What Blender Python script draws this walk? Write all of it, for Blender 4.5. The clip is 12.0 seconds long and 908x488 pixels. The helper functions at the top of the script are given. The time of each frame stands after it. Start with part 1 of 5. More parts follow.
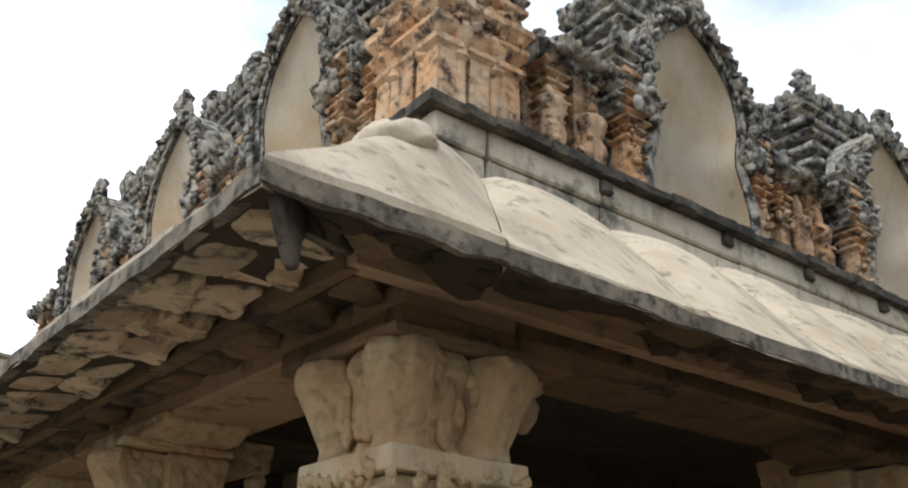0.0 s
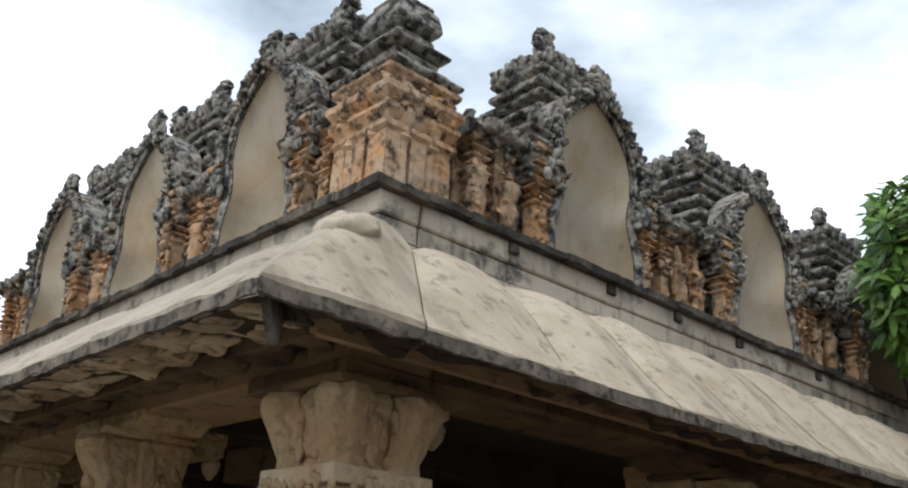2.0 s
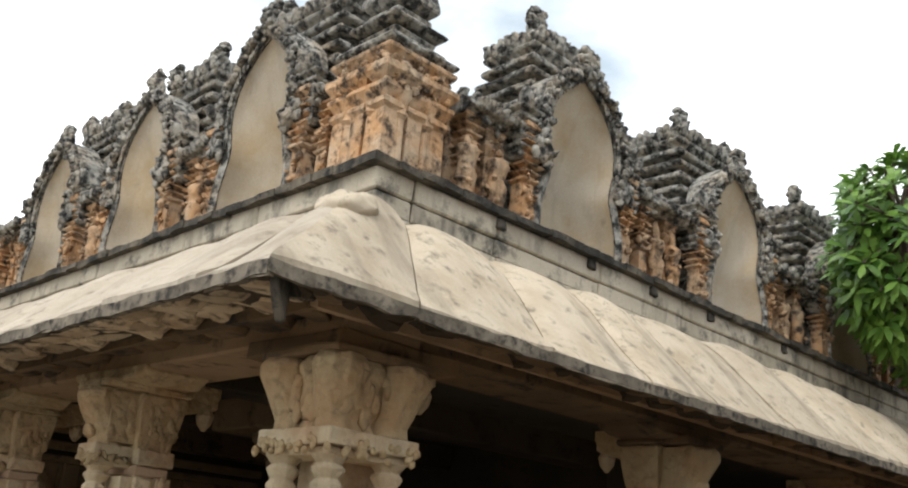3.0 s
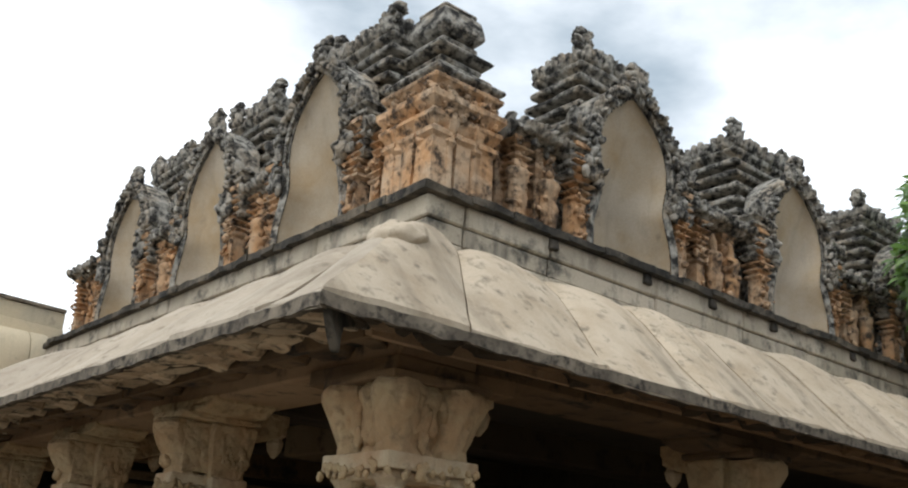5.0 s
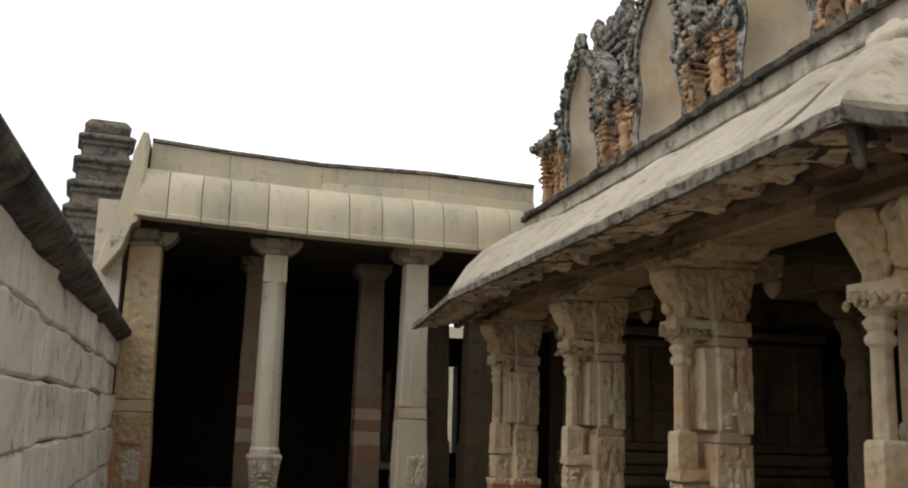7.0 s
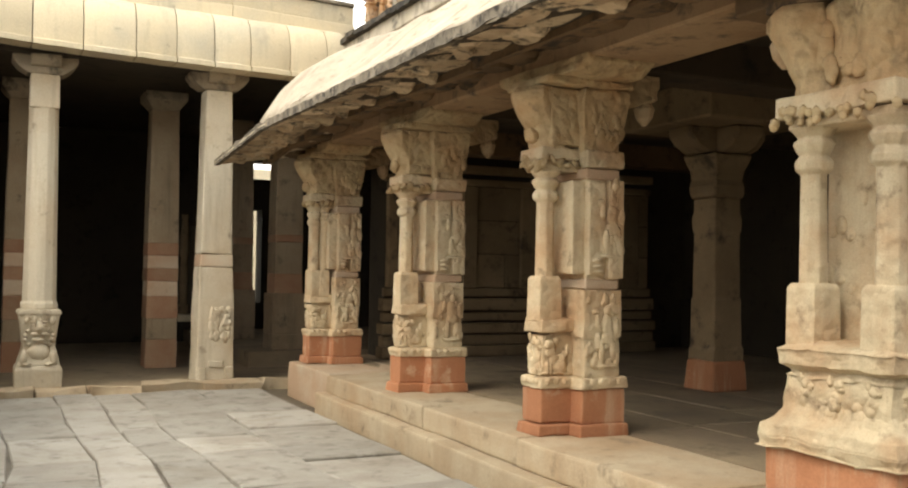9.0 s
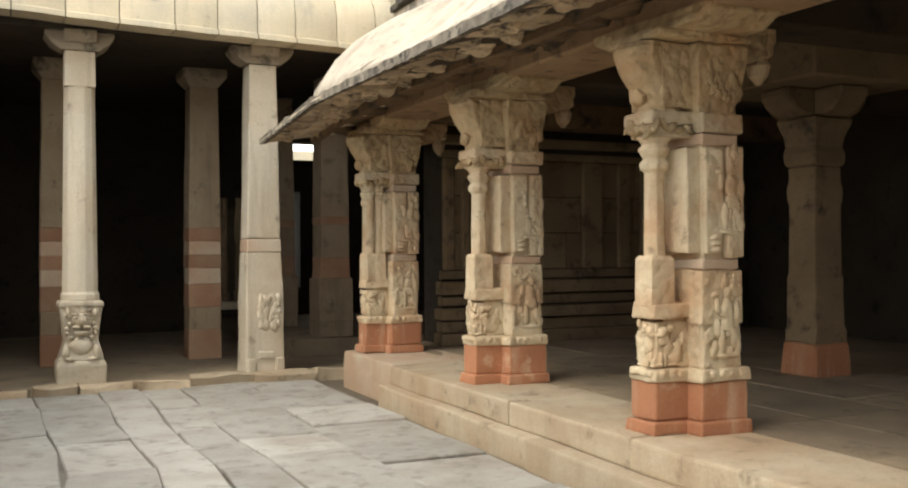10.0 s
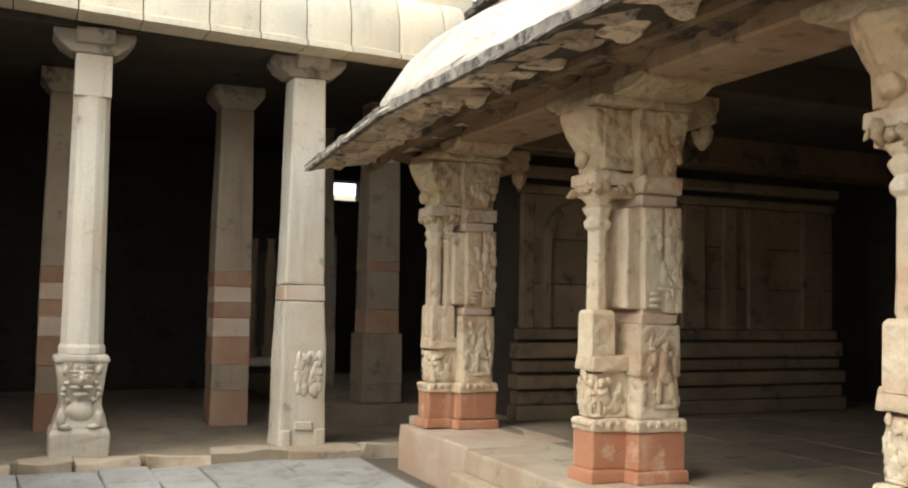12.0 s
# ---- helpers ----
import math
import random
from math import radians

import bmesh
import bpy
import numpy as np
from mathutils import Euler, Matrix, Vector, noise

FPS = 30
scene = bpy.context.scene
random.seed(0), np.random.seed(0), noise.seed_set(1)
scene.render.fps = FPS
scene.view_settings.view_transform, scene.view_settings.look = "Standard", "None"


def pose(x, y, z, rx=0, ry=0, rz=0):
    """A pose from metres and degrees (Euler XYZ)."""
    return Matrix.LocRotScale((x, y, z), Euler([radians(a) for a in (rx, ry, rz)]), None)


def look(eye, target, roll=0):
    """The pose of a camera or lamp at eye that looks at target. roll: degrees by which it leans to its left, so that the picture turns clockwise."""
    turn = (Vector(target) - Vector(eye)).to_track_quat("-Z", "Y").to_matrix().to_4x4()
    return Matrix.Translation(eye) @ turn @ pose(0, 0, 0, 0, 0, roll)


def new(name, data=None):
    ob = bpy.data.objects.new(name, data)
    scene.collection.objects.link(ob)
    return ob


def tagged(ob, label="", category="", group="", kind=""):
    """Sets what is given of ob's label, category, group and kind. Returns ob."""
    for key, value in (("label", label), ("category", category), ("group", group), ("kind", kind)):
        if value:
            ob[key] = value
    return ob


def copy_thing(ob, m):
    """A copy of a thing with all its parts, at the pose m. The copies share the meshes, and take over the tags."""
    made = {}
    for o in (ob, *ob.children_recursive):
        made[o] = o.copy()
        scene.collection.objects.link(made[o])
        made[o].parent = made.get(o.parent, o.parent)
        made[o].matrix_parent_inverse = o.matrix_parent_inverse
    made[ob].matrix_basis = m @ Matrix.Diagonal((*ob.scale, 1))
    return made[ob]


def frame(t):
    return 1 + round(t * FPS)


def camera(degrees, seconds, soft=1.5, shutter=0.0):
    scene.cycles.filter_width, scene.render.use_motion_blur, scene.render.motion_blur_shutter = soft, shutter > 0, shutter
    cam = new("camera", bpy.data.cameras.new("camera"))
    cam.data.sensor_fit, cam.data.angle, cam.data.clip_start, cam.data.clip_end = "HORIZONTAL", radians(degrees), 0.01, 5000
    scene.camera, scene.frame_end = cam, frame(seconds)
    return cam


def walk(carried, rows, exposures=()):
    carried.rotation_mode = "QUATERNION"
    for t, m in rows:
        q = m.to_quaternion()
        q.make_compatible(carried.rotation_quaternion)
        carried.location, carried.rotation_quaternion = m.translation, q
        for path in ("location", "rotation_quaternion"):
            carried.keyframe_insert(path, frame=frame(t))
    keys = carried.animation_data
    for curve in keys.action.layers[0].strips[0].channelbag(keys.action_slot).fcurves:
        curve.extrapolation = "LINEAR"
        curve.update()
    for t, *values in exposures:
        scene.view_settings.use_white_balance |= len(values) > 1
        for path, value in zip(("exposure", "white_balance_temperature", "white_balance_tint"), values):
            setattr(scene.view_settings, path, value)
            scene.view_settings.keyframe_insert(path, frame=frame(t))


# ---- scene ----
cam = camera(50.4, 12.0, soft=2.1)
PATH = [
    (0, (-0.085, 0.215, 1.495), (1.037, 1.656, 2.31), 1.1),
    (0.5, (-0.357, -0.144, 1.471), (0.884, 1.159, 2.345), 0.3),
    (1, (-0.54, -0.407, 1.502), (0.742, 0.862, 2.365), -0.3),
    (1.5, (-0.74, -0.582, 1.496), (0.528, 0.719, 2.331), 1.0),
    (2, (-0.918, -0.8, 1.505), (0.328, 0.576, 2.249), 3.2),
    (2.5, (-1.105, -1.007, 1.513), (0.174, 0.38, 2.177), 4.8),
    (3, (-1.216, -1.008, 1.55), (0.091, 0.362, 2.196), 4.8),
    (3.5, (-1.287, -1.136, 1.554), (0.015, 0.233, 2.212), 5.3),
    (5.5, (-1.212, -1.185, 1.554), (-0.124, 0.355, 2.219), 3.1),
    (6, (-1.3, -1.201, 1.45), (-0.419, 0.492, 2.051), 4.4),
    (6.5, (-1.365, -1.023, 1.528), (-0.704, 0.807, 1.993), 3.4),
    (7, (-1.47, -0.914, 1.464), (-1.003, 0.998, 1.817), 1.6),
    (7.2, (-1.442, -0.952, 1.402), (-1.038, 0.979, 1.729), 0.1),
    (9, (-1.345, 0.339, 1.45), (-0.466, 2.135, 1.5), 0.9),
    (9.5, (-1.409, 0.737, 1.466), (-0.421, 2.476, 1.49), 0.2),
    (10, (-1.458, 1.11, 1.462), (-0.615, 2.924, 1.469), -0.3),
    (10.5, (-1.447, 1.539, 1.426), (-0.619, 3.359, 1.467), -0.2),
    (11, (-1.277, 2.026, 1.458), (-0.392, 3.817, 1.539), 0.2),
    (11.5, (-1.257, 2.424, 1.448), (-0.305, 4.18, 1.554), 0.8),
    (12, (-1.22, 2.898, 1.443), (-0.414, 4.725, 1.562), 1.1),
]
exposures = [
    (0, 0.34, 6150, 10), (0.5, 0.17, 6150, 10), (1, 0.07, 6050, 10), (1.6, -0.05, 5950, 10), (2.3, 0.03, 6150, 10), (3, 0.42, 6450, 10), (3.7, 0.11, 6400, 10), (5.5, -0.07, 6250, 10), (6, -0.43, 6000, 10),
    (6.5, -0.73, 6100, 10), (7, -0.15, 6450, 10), (7.3, -0.07, 6500, 10), (8.7, 0.95, 7300, 10), (9.6, 1.12, 7100, 10), (10.5, 1.06, 6350, 10), (11, 1.35, 6300, 10), (12, 1.33, 6200, 10),
]
walk(cam, [(t, look(eye, target, roll)) for t, eye, target, roll in PATH], exposures)

# ---- world and sun: bright overcast ----
world = bpy.data.worlds.new("sky")
world.use_nodes = True
scene.world = world
wn, wl = world.node_tree.nodes, world.node_tree.links
wn.clear()
SUN_EL, SUN_AZ = radians(50), radians(248)      # azimuth from +y, clockwise
sky = wn.new("ShaderNodeTexSky")
sky.sky_type = "NISHITA"
sky.sun_disc = False
sky.sun_elevation, sky.sun_rotation = SUN_EL, SUN_AZ
w_co = wn.new("ShaderNodeTexCoord")
w_map = wn.new("ShaderNodeMapping")
w_map.inputs["Scale"].default_value = (1.0, 1.0, 2.2)
w_noise = wn.new("ShaderNodeTexNoise")
w_noise.inputs["Scale"].default_value = 2.3
w_noise.inputs["Detail"].default_value = 7
w_noise.inputs["Roughness"].default_value = 0.52
w_ramp = wn.new("ShaderNodeValToRGB")
w_ramp.color_ramp.elements[0].position, w_ramp.color_ramp.elements[0].color = 0.30, (3.9, 4.6, 5.1, 1)
w_ramp.color_ramp.elements[1].position, w_ramp.color_ramp.elements[1].color = 0.57, (12.5, 12.7, 12.8, 1)
w_mix = wn.new("ShaderNodeMix")
w_mix.data_type = "RGBA"
w_mix.inputs["Factor"].default_value = 0.86
w_bg = wn.new("ShaderNodeBackground")
w_bg.inputs["Strength"].default_value = 0.137
w_out = wn.new("ShaderNodeOutputWorld")
wl.new(w_co.outputs["Generated"], w_map.inputs["Vector"])
wl.new(w_map.outputs["Vector"], w_noise.inputs["Vector"])
wl.new(w_noise.outputs["Fac"], w_ramp.inputs["Fac"])
wl.new(sky.outputs["Color"], w_mix.inputs["A"])
wl.new(w_ramp.outputs["Color"], w_mix.inputs["B"])
wl.new(w_mix.outputs["Result"], w_bg.inputs["Color"])
wl.new(w_bg.outputs["Background"], w_out.inputs["Surface"])

sun = new("sun", bpy.data.lights.new("sun", "SUN"))
sun.data.energy, sun.data.angle, sun.data.color = 0.75, radians(18), (1.0, 0.95, 0.86)
sun.matrix_world = look((0, 0, 0), (-math.sin(SUN_AZ) * math.cos(SUN_EL), -math.cos(SUN_AZ) * math.cos(SUN_EL), -math.sin(SUN_EL)))


# ---- materials ----
def stone(name, base, stain, dark, stain_at=0.55, dark_at=0.62, scale=1.0, rough=0.9, bump=0.35, streak=0.0, vary=0.12, run=(1.6, 1.6, 0.16), carve=0.0):
    """Weathered stone: base colour, broad stains, dark lichen patches, fine grain and relief."""
    m = bpy.data.materials.new(name)
    m.use_nodes = True
    n, l = m.node_tree.nodes, m.node_tree.links
    b = n["Principled BSDF"]
    b.inputs["Roughness"].default_value = rough
    b.inputs["Specular IOR Level"].default_value = 0.25
    geo = n.new("ShaderNodeNewGeometry")

    def noise_node(sc, detail, rgh, stretch=(1, 1, 1), shift=0.0):
        mp = n.new("ShaderNodeMapping")
        mp.inputs["Scale"].default_value = stretch
        mp.inputs["Location"].default_value = (shift, shift * 1.7, shift * 0.6)
        t = n.new("ShaderNodeTexNoise")
        t.inputs["Scale"].default_value = sc
        t.inputs["Detail"].default_value = detail
        t.inputs["Roughness"].default_value = rgh
        l.new(geo.outputs["Position"], mp.inputs["Vector"])
        l.new(mp.outputs["Vector"], t.inputs["Vector"])
        return t.outputs["Fac"]

    def ramp(fac, a, c):
        r = n.new("ShaderNodeMapRange")
        r.inputs["From Min"].default_value, r.inputs["From Max"].default_value = a, c
        l.new(fac, r.inputs["Value"])
        return r.outputs["Result"]

    def mix(fac, a, c, kind="MIX"):
        x = n.new("ShaderNodeMix")
        x.data_type, x.blend_type = "RGBA", kind
        for socket, value in ((x.inputs["Factor"], fac), (x.inputs["A"], a), (x.inputs["B"], c)):
            if isinstance(value, (tuple, float)):
                socket.default_value = (*value, 1) if isinstance(value, tuple) else value
            else:
                l.new(value, socket)
        return x.outputs["Result"]

    broad = noise_node(1.6 * scale, 5, 0.6, shift=3.1)
    patch = noise_node(4.5 * scale, 8, 0.68, shift=7.7)
    fine = noise_node(85 * scale, 3, 0.6)
    col = mix(ramp(broad, stain_at - 0.14, stain_at + 0.14), base, stain)
    col = mix(ramp(patch, dark_at - 0.05, dark_at + 0.09), col, dark)
    if streak:
        runs = noise_node(5.0, 5, 0.6, stretch=run, shift=1.3)
        amount = n.new("ShaderNodeMath")
        amount.operation, amount.inputs[1].default_value = "MULTIPLY", streak
        l.new(ramp(runs, 0.52, 0.70), amount.inputs[0])
        col = mix(amount.outputs[0], col, dark)
    grain = n.new("ShaderNodeMapRange")
    grain.inputs["From Min"].default_value, grain.inputs["From Max"].default_value = 0.3, 0.7
    grain.inputs["To Min"].default_value, grain.inputs["To Max"].default_value = 0.90, 1.08
    l.new(fine, grain.inputs["Value"])
    info = n.new("ShaderNodeObjectInfo")
    lift = n.new("ShaderNodeMapRange")
    lift.inputs["To Min"].default_value, lift.inputs["To Max"].default_value = 1 - vary, 1 + vary
    l.new(info.outputs["Random"], lift.inputs["Value"])
    prod = n.new("ShaderNodeMath")
    prod.operation = "MULTIPLY"
    l.new(grain.outputs["Result"], prod.inputs[0])
    l.new(lift.outputs["Result"], prod.inputs[1])
    comb = n.new("ShaderNodeCombineColor")
    for k in range(3):
        l.new(prod.outputs[0], comb.inputs[k])
    col = mix(1.0, col, comb.outputs["Color"], "MULTIPLY")
    l.new(col, b.inputs["Base Color"])
    add = n.new("ShaderNodeMath")
    add.operation = "MULTIPLY_ADD"
    add.inputs[1].default_value = 0.05
    l.new(fine, add.inputs[0])
    l.new(patch, add.inputs[2])
    bp = n.new("ShaderNodeBump")
    bp.inputs["Strength"].default_value = bump
    bp.inputs["Distance"].default_value = 0.022
    l.new(add.outputs[0], bp.inputs["Height"])
    last = bp
    if carve:
        # worn shallow carving: rounded cells broken up by noise
        warp = n.new("ShaderNodeTexNoise")
        warp.inputs["Scale"].default_value, warp.inputs["Detail"].default_value = 9.0, 2
        l.new(geo.outputs["Position"], warp.inputs["Vector"])
        moved = n.new("ShaderNodeVectorMath")
        moved.operation = "MULTIPLY_ADD"
        moved.inputs[1].default_value = (0.09, 0.09, 0.09)
        l.new(warp.outputs["Color"], moved.inputs[0])
        l.new(geo.outputs["Position"], moved.inputs[2])
        cells = n.new("ShaderNodeTexVoronoi")
        cells.feature = "SMOOTH_F1"
        cells.inputs["Scale"].default_value = 15.0
        cells.inputs["Smoothness"].default_value = 0.35
        l.new(moved.outputs["Vector"], cells.inputs["Vector"])
        last = n.new("ShaderNodeBump")
        last.invert = True
        last.inputs["Strength"].default_value = carve
        last.inputs["Distance"].default_value = 0.045
        l.new(cells.outputs["Distance"], last.inputs["Height"])
        l.new(bp.outputs["Normal"], last.inputs["Normal"])
    l.new(last.outputs["Normal"], b.inputs["Normal"])
    return m


M_PILLAR = stone("carved_granite", (0.56, 0.465, 0.315), (0.45, 0.29, 0.165), (0.23, 0.165, 0.105), 0.535, 0.625, 1.7, streak=0.30, bump=0.5, carve=0.35)
M_CAPITAL = stone("ochre_carved_granite", (0.46, 0.36, 0.215), (0.41, 0.265, 0.14), (0.24, 0.17, 0.10), 0.52, 0.60, 1.7, streak=0.3, bump=0.5, carve=0.55)
M_RED = stone("red_wash_stone", (0.44, 0.20, 0.105), (0.36, 0.155, 0.082), (0.56, 0.40, 0.27), 0.56, 0.63, streak=0.6)
EAVE_TONES = ((0.58, 0.49, 0.37), (0.46, 0.37, 0.26), (0.25, 0.21, 0.155), 0.53, 0.59)
M_EAVE = stone("eave_slab_stone", *EAVE_TONES, 2.1, streak=0.7, run=(0.7, 0.13, 0.13), bump=0.7)
M_EAVE_W = stone("eave_slab_stone_west", (0.51, 0.44, 0.345), (0.42, 0.35, 0.265), (0.25, 0.21, 0.155), 0.54, 0.60, 2.1, streak=0.65, run=(0.13, 0.7, 0.13), bump=0.7)
# Brown darkened for the shade below the eave.
M_UNDER = stone("shaded_soffit_stone", (0.19, 0.122, 0.066), (0.125, 0.083, 0.049), (0.045, 0.038, 0.032), 0.52, 0.56, vary=0.3)
# Near-black puts the shade under eave and hall ceiling into the colour.
M_SHADE = stone("shaded_slab_underside", (0.062, 0.044, 0.028), (0.045, 0.033, 0.022), (0.02, 0.018, 0.015), 0.52, 0.58)
# Light caught by the west flakes is painted in as a paler stone.
M_FLAKE_LIT = stone("lit_flaked_soffit_stone", (0.54, 0.43, 0.295), (0.34, 0.24, 0.15), (0.055, 0.046, 0.036), 0.53, 0.555, 1.9, vary=0.3)
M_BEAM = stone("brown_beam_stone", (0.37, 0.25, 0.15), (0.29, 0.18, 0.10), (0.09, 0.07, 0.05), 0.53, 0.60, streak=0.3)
M_BAND = stone("band_stone", (0.52, 0.46, 0.365), (0.39, 0.345, 0.265), (0.11, 0.105, 0.09), 0.53, 0.57, streak=0.75, run=(1.0, 1.0, 0.3), bump=0.7)
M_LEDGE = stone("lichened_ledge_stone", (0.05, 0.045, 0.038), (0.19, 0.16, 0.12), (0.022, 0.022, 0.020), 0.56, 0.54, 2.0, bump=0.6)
M_GREY = stone("weathered_grey_stucco", (0.35, 0.335, 0.295), (0.38, 0.305, 0.215), (0.034, 0.033, 0.031), 0.60, 0.49, 2.4, bump=0.6, carve=0.5)
M_ORANGE = stone("ochre_stucco", (0.53, 0.305, 0.15), (0.50, 0.375, 0.255), (0.062, 0.046, 0.035), 0.52, 0.54, 2.2, streak=0.65, bump=0.6, carve=0.35)
M_NICHE = stone("niche_plaster", (0.52, 0.45, 0.35), (0.42, 0.31, 0.18), (0.27, 0.23, 0.175), 0.53, 0.68, bump=0.12, streak=0.3)
M_WALL = stone("rubble_wall_stone", (0.70, 0.63, 0.52), (0.60, 0.48, 0.37), (0.22, 0.20, 0.165), 0.55, 0.60, bump=0.7, streak=0.3)
M_PAVE = stone("paving_granite", (0.39, 0.37, 0.325), (0.31, 0.28, 0.235), (0.23, 0.21, 0.175), 0.53, 0.58, 1.4, vary=0.17, bump=0.8)
M_DUST = stone("dusty_joint_fill", (0.21, 0.19, 0.155), (0.14, 0.12, 0.095), (0.07, 0.06, 0.048), 0.53, 0.60)
M_SOIL = stone("packed_earth", (0.13, 0.105, 0.075), (0.10, 0.08, 0.058), (0.06, 0.05, 0.038))
M_PLINTH = stone("plinth_granite", (0.45, 0.37, 0.26), (0.37, 0.265, 0.165), (0.20, 0.155, 0.105), 0.53, 0.63, streak=0.2)
M_FLOOR = stone("mandapa_floor_stone", (0.29, 0.225, 0.145), (0.21, 0.16, 0.11), (0.11, 0.085, 0.06), 0.52, 0.62)
# Deep indoor shade of hall and gallery is put into this near-black.
M_DARK = stone("shade_dark_inner_stone", (0.055, 0.044, 0.031), (0.04, 0.033, 0.025), (0.018, 0.016, 0.013), 0.52, 0.60)
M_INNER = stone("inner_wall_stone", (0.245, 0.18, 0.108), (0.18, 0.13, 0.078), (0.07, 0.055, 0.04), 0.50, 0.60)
M_GALLERY = stone("gallery_pillar_granite", (0.52, 0.46, 0.35), (0.45, 0.36, 0.25), (0.24, 0.19, 0.135), 0.57, 0.64, streak=0.35, bump=0.5)
M_TOWER = stone("weathered_tower_stucco", (0.13, 0.118, 0.098), (0.20, 0.155, 0.11), (0.04, 0.038, 0.034), 0.56, 0.54, 1.0, carve=0.5)
M_PARAPET = stone("parapet_stone", (0.55, 0.47, 0.33), (0.44, 0.40, 0.31), (0.17, 0.165, 0.14), 0.60, 0.66, streak=0.25)
M_BANDRED = stone("faded_red_band", (0.31, 0.165, 0.098), (0.38, 0.26, 0.165), (0.20, 0.12, 0.08), 0.58, 0.66)
# Gallery granite in a darker copy, standing for the shade indoors.
M_DIM = stone("shaded_gallery_granite", (0.33, 0.255, 0.17), (0.26, 0.185, 0.115), (0.11, 0.085, 0.06), 0.54, 0.62, streak=0.4)
# Capitals carry the shadow under the gallery roof in their colour.
M_CAP = stone("shaded_gallery_capital", (0.25, 0.205, 0.15), (0.33, 0.275, 0.20), (0.08, 0.068, 0.052), 0.55, 0.58, streak=0.4)
M_BANDPALE = stone("washed_red_band", (0.46, 0.32, 0.215), (0.52, 0.44, 0.33), (0.30, 0.22, 0.15), 0.54, 0.66)
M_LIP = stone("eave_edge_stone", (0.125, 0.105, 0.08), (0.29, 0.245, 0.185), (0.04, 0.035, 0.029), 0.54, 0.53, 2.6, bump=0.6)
M_BARK = stone("bark", (0.13, 0.10, 0.07), (0.17, 0.14, 0.10), (0.06, 0.05, 0.04))


def leaf_material():
    m = bpy.data.materials.new("glossy_leaf")
    m.use_nodes = True
    n, l = m.node_tree.nodes, m.node_tree.links
    b = n["Principled BSDF"]
    b.inputs["Roughness"].default_value = 0.42
    geo = n.new("ShaderNodeNewGeometry")
    r = n.new("ShaderNodeValToRGB")
    r.color_ramp.elements[0].color = (0.05, 0.13, 0.02, 1)
    r.color_ramp.elements[1].color = (0.21, 0.36, 0.06, 1)
    l.new(geo.outputs["Random Per Island"], r.inputs["Fac"])
    l.new(r.outputs["Color"], b.inputs["Base Color"])
    tr = n.new("ShaderNodeBsdfTranslucent")
    l.new(r.outputs["Color"], tr.inputs["Color"])
    mx = n.new("ShaderNodeMixShader")
    mx.inputs[0].default_value = 0.3
    l.new(b.outputs[0], mx.inputs[1])
    l.new(tr.outputs[0], mx.inputs[2])
    l.new(mx.outputs[0], n["Material Output"].inputs["Surface"])
    return m


M_LEAF = leaf_material()


# ---- mesh helpers ----
rnd = random.Random(7)


def mesh_of(bm, name, material, smooth=False):
    me = bpy.data.meshes.new(name)
    bmesh.ops.recalc_face_normals(bm, faces=bm.faces)
    if smooth:
        for f in bm.faces:
            f.smooth = True
    bm.to_mesh(me)
    bm.free()
    me.materials.append(material)
    return me


def part(name, bm, material, parent=None, label="", smooth=False):
    ob = new(name, mesh_of(bm, name, material, smooth))
    ob.parent = parent
    if label:
        ob["label"] = label
    return ob


def thing(name, label, category, group="", kind="", at=(0, 0, 0), turn=0.0):
    ob = new(name)
    ob.empty_display_size = 0.1
    ob.matrix_world = pose(*at, 0, 0, turn)
    return tagged(ob, label, category, group, kind)


def box(bm, x0, y0, z0, x1, y1, z1, taper=0.0, worn=0.0):
    """A block; taper narrows its top, worn shifts its corners a little."""
    vs = []
    for z, t in ((z0, 0.0), (z1, taper)):
        for x, y in ((x0 + t, y0 + t), (x1 - t, y0 + t), (x1 - t, y1 - t), (x0 + t, y1 - t)):
            vs.append(bm.verts.new((x + rnd.uniform(-worn, worn), y + rnd.uniform(-worn, worn), z + rnd.uniform(-worn, worn))))
    for f in ((0, 1, 2, 3), (4, 5, 6, 7), (0, 1, 5, 4), (1, 2, 6, 5), (2, 3, 7, 6), (3, 0, 4, 7)):
        bm.faces.new([vs[i] for i in f])
    return vs


def bevelled(bm, width=0.012, segments=1):
    bmesh.ops.bevel(bm, geom=list(bm.edges), offset=width, segments=segments, affect="EDGES", profile=0.6)
    return bm


def turned(bm, profile, sides, cx=0.0, cy=0.0, square=False, turn=0.0, sx=1.0, sy=1.0):
    """A stack of rings (radius, height): round, many-sided or square mouldings."""
    k = 4 if square else sides
    grow = math.sqrt(2) if square else 1.0
    a0 = math.pi / 4 if square else turn
    rings = []
    for r, z in profile:
        rings.append([bm.verts.new((cx + sx * grow * r * math.cos(a0 + 2 * math.pi * i / k), cy + sy * grow * r * math.sin(a0 + 2 * math.pi * i / k), z)) for i in range(k)])
    for a, b in zip(rings, rings[1:]):
        for i in range(k):
            bm.faces.new((a[i], a[(i + 1) % k], b[(i + 1) % k], b[i]))
    bm.faces.new(rings[0])
    bm.faces.new(rings[-1])


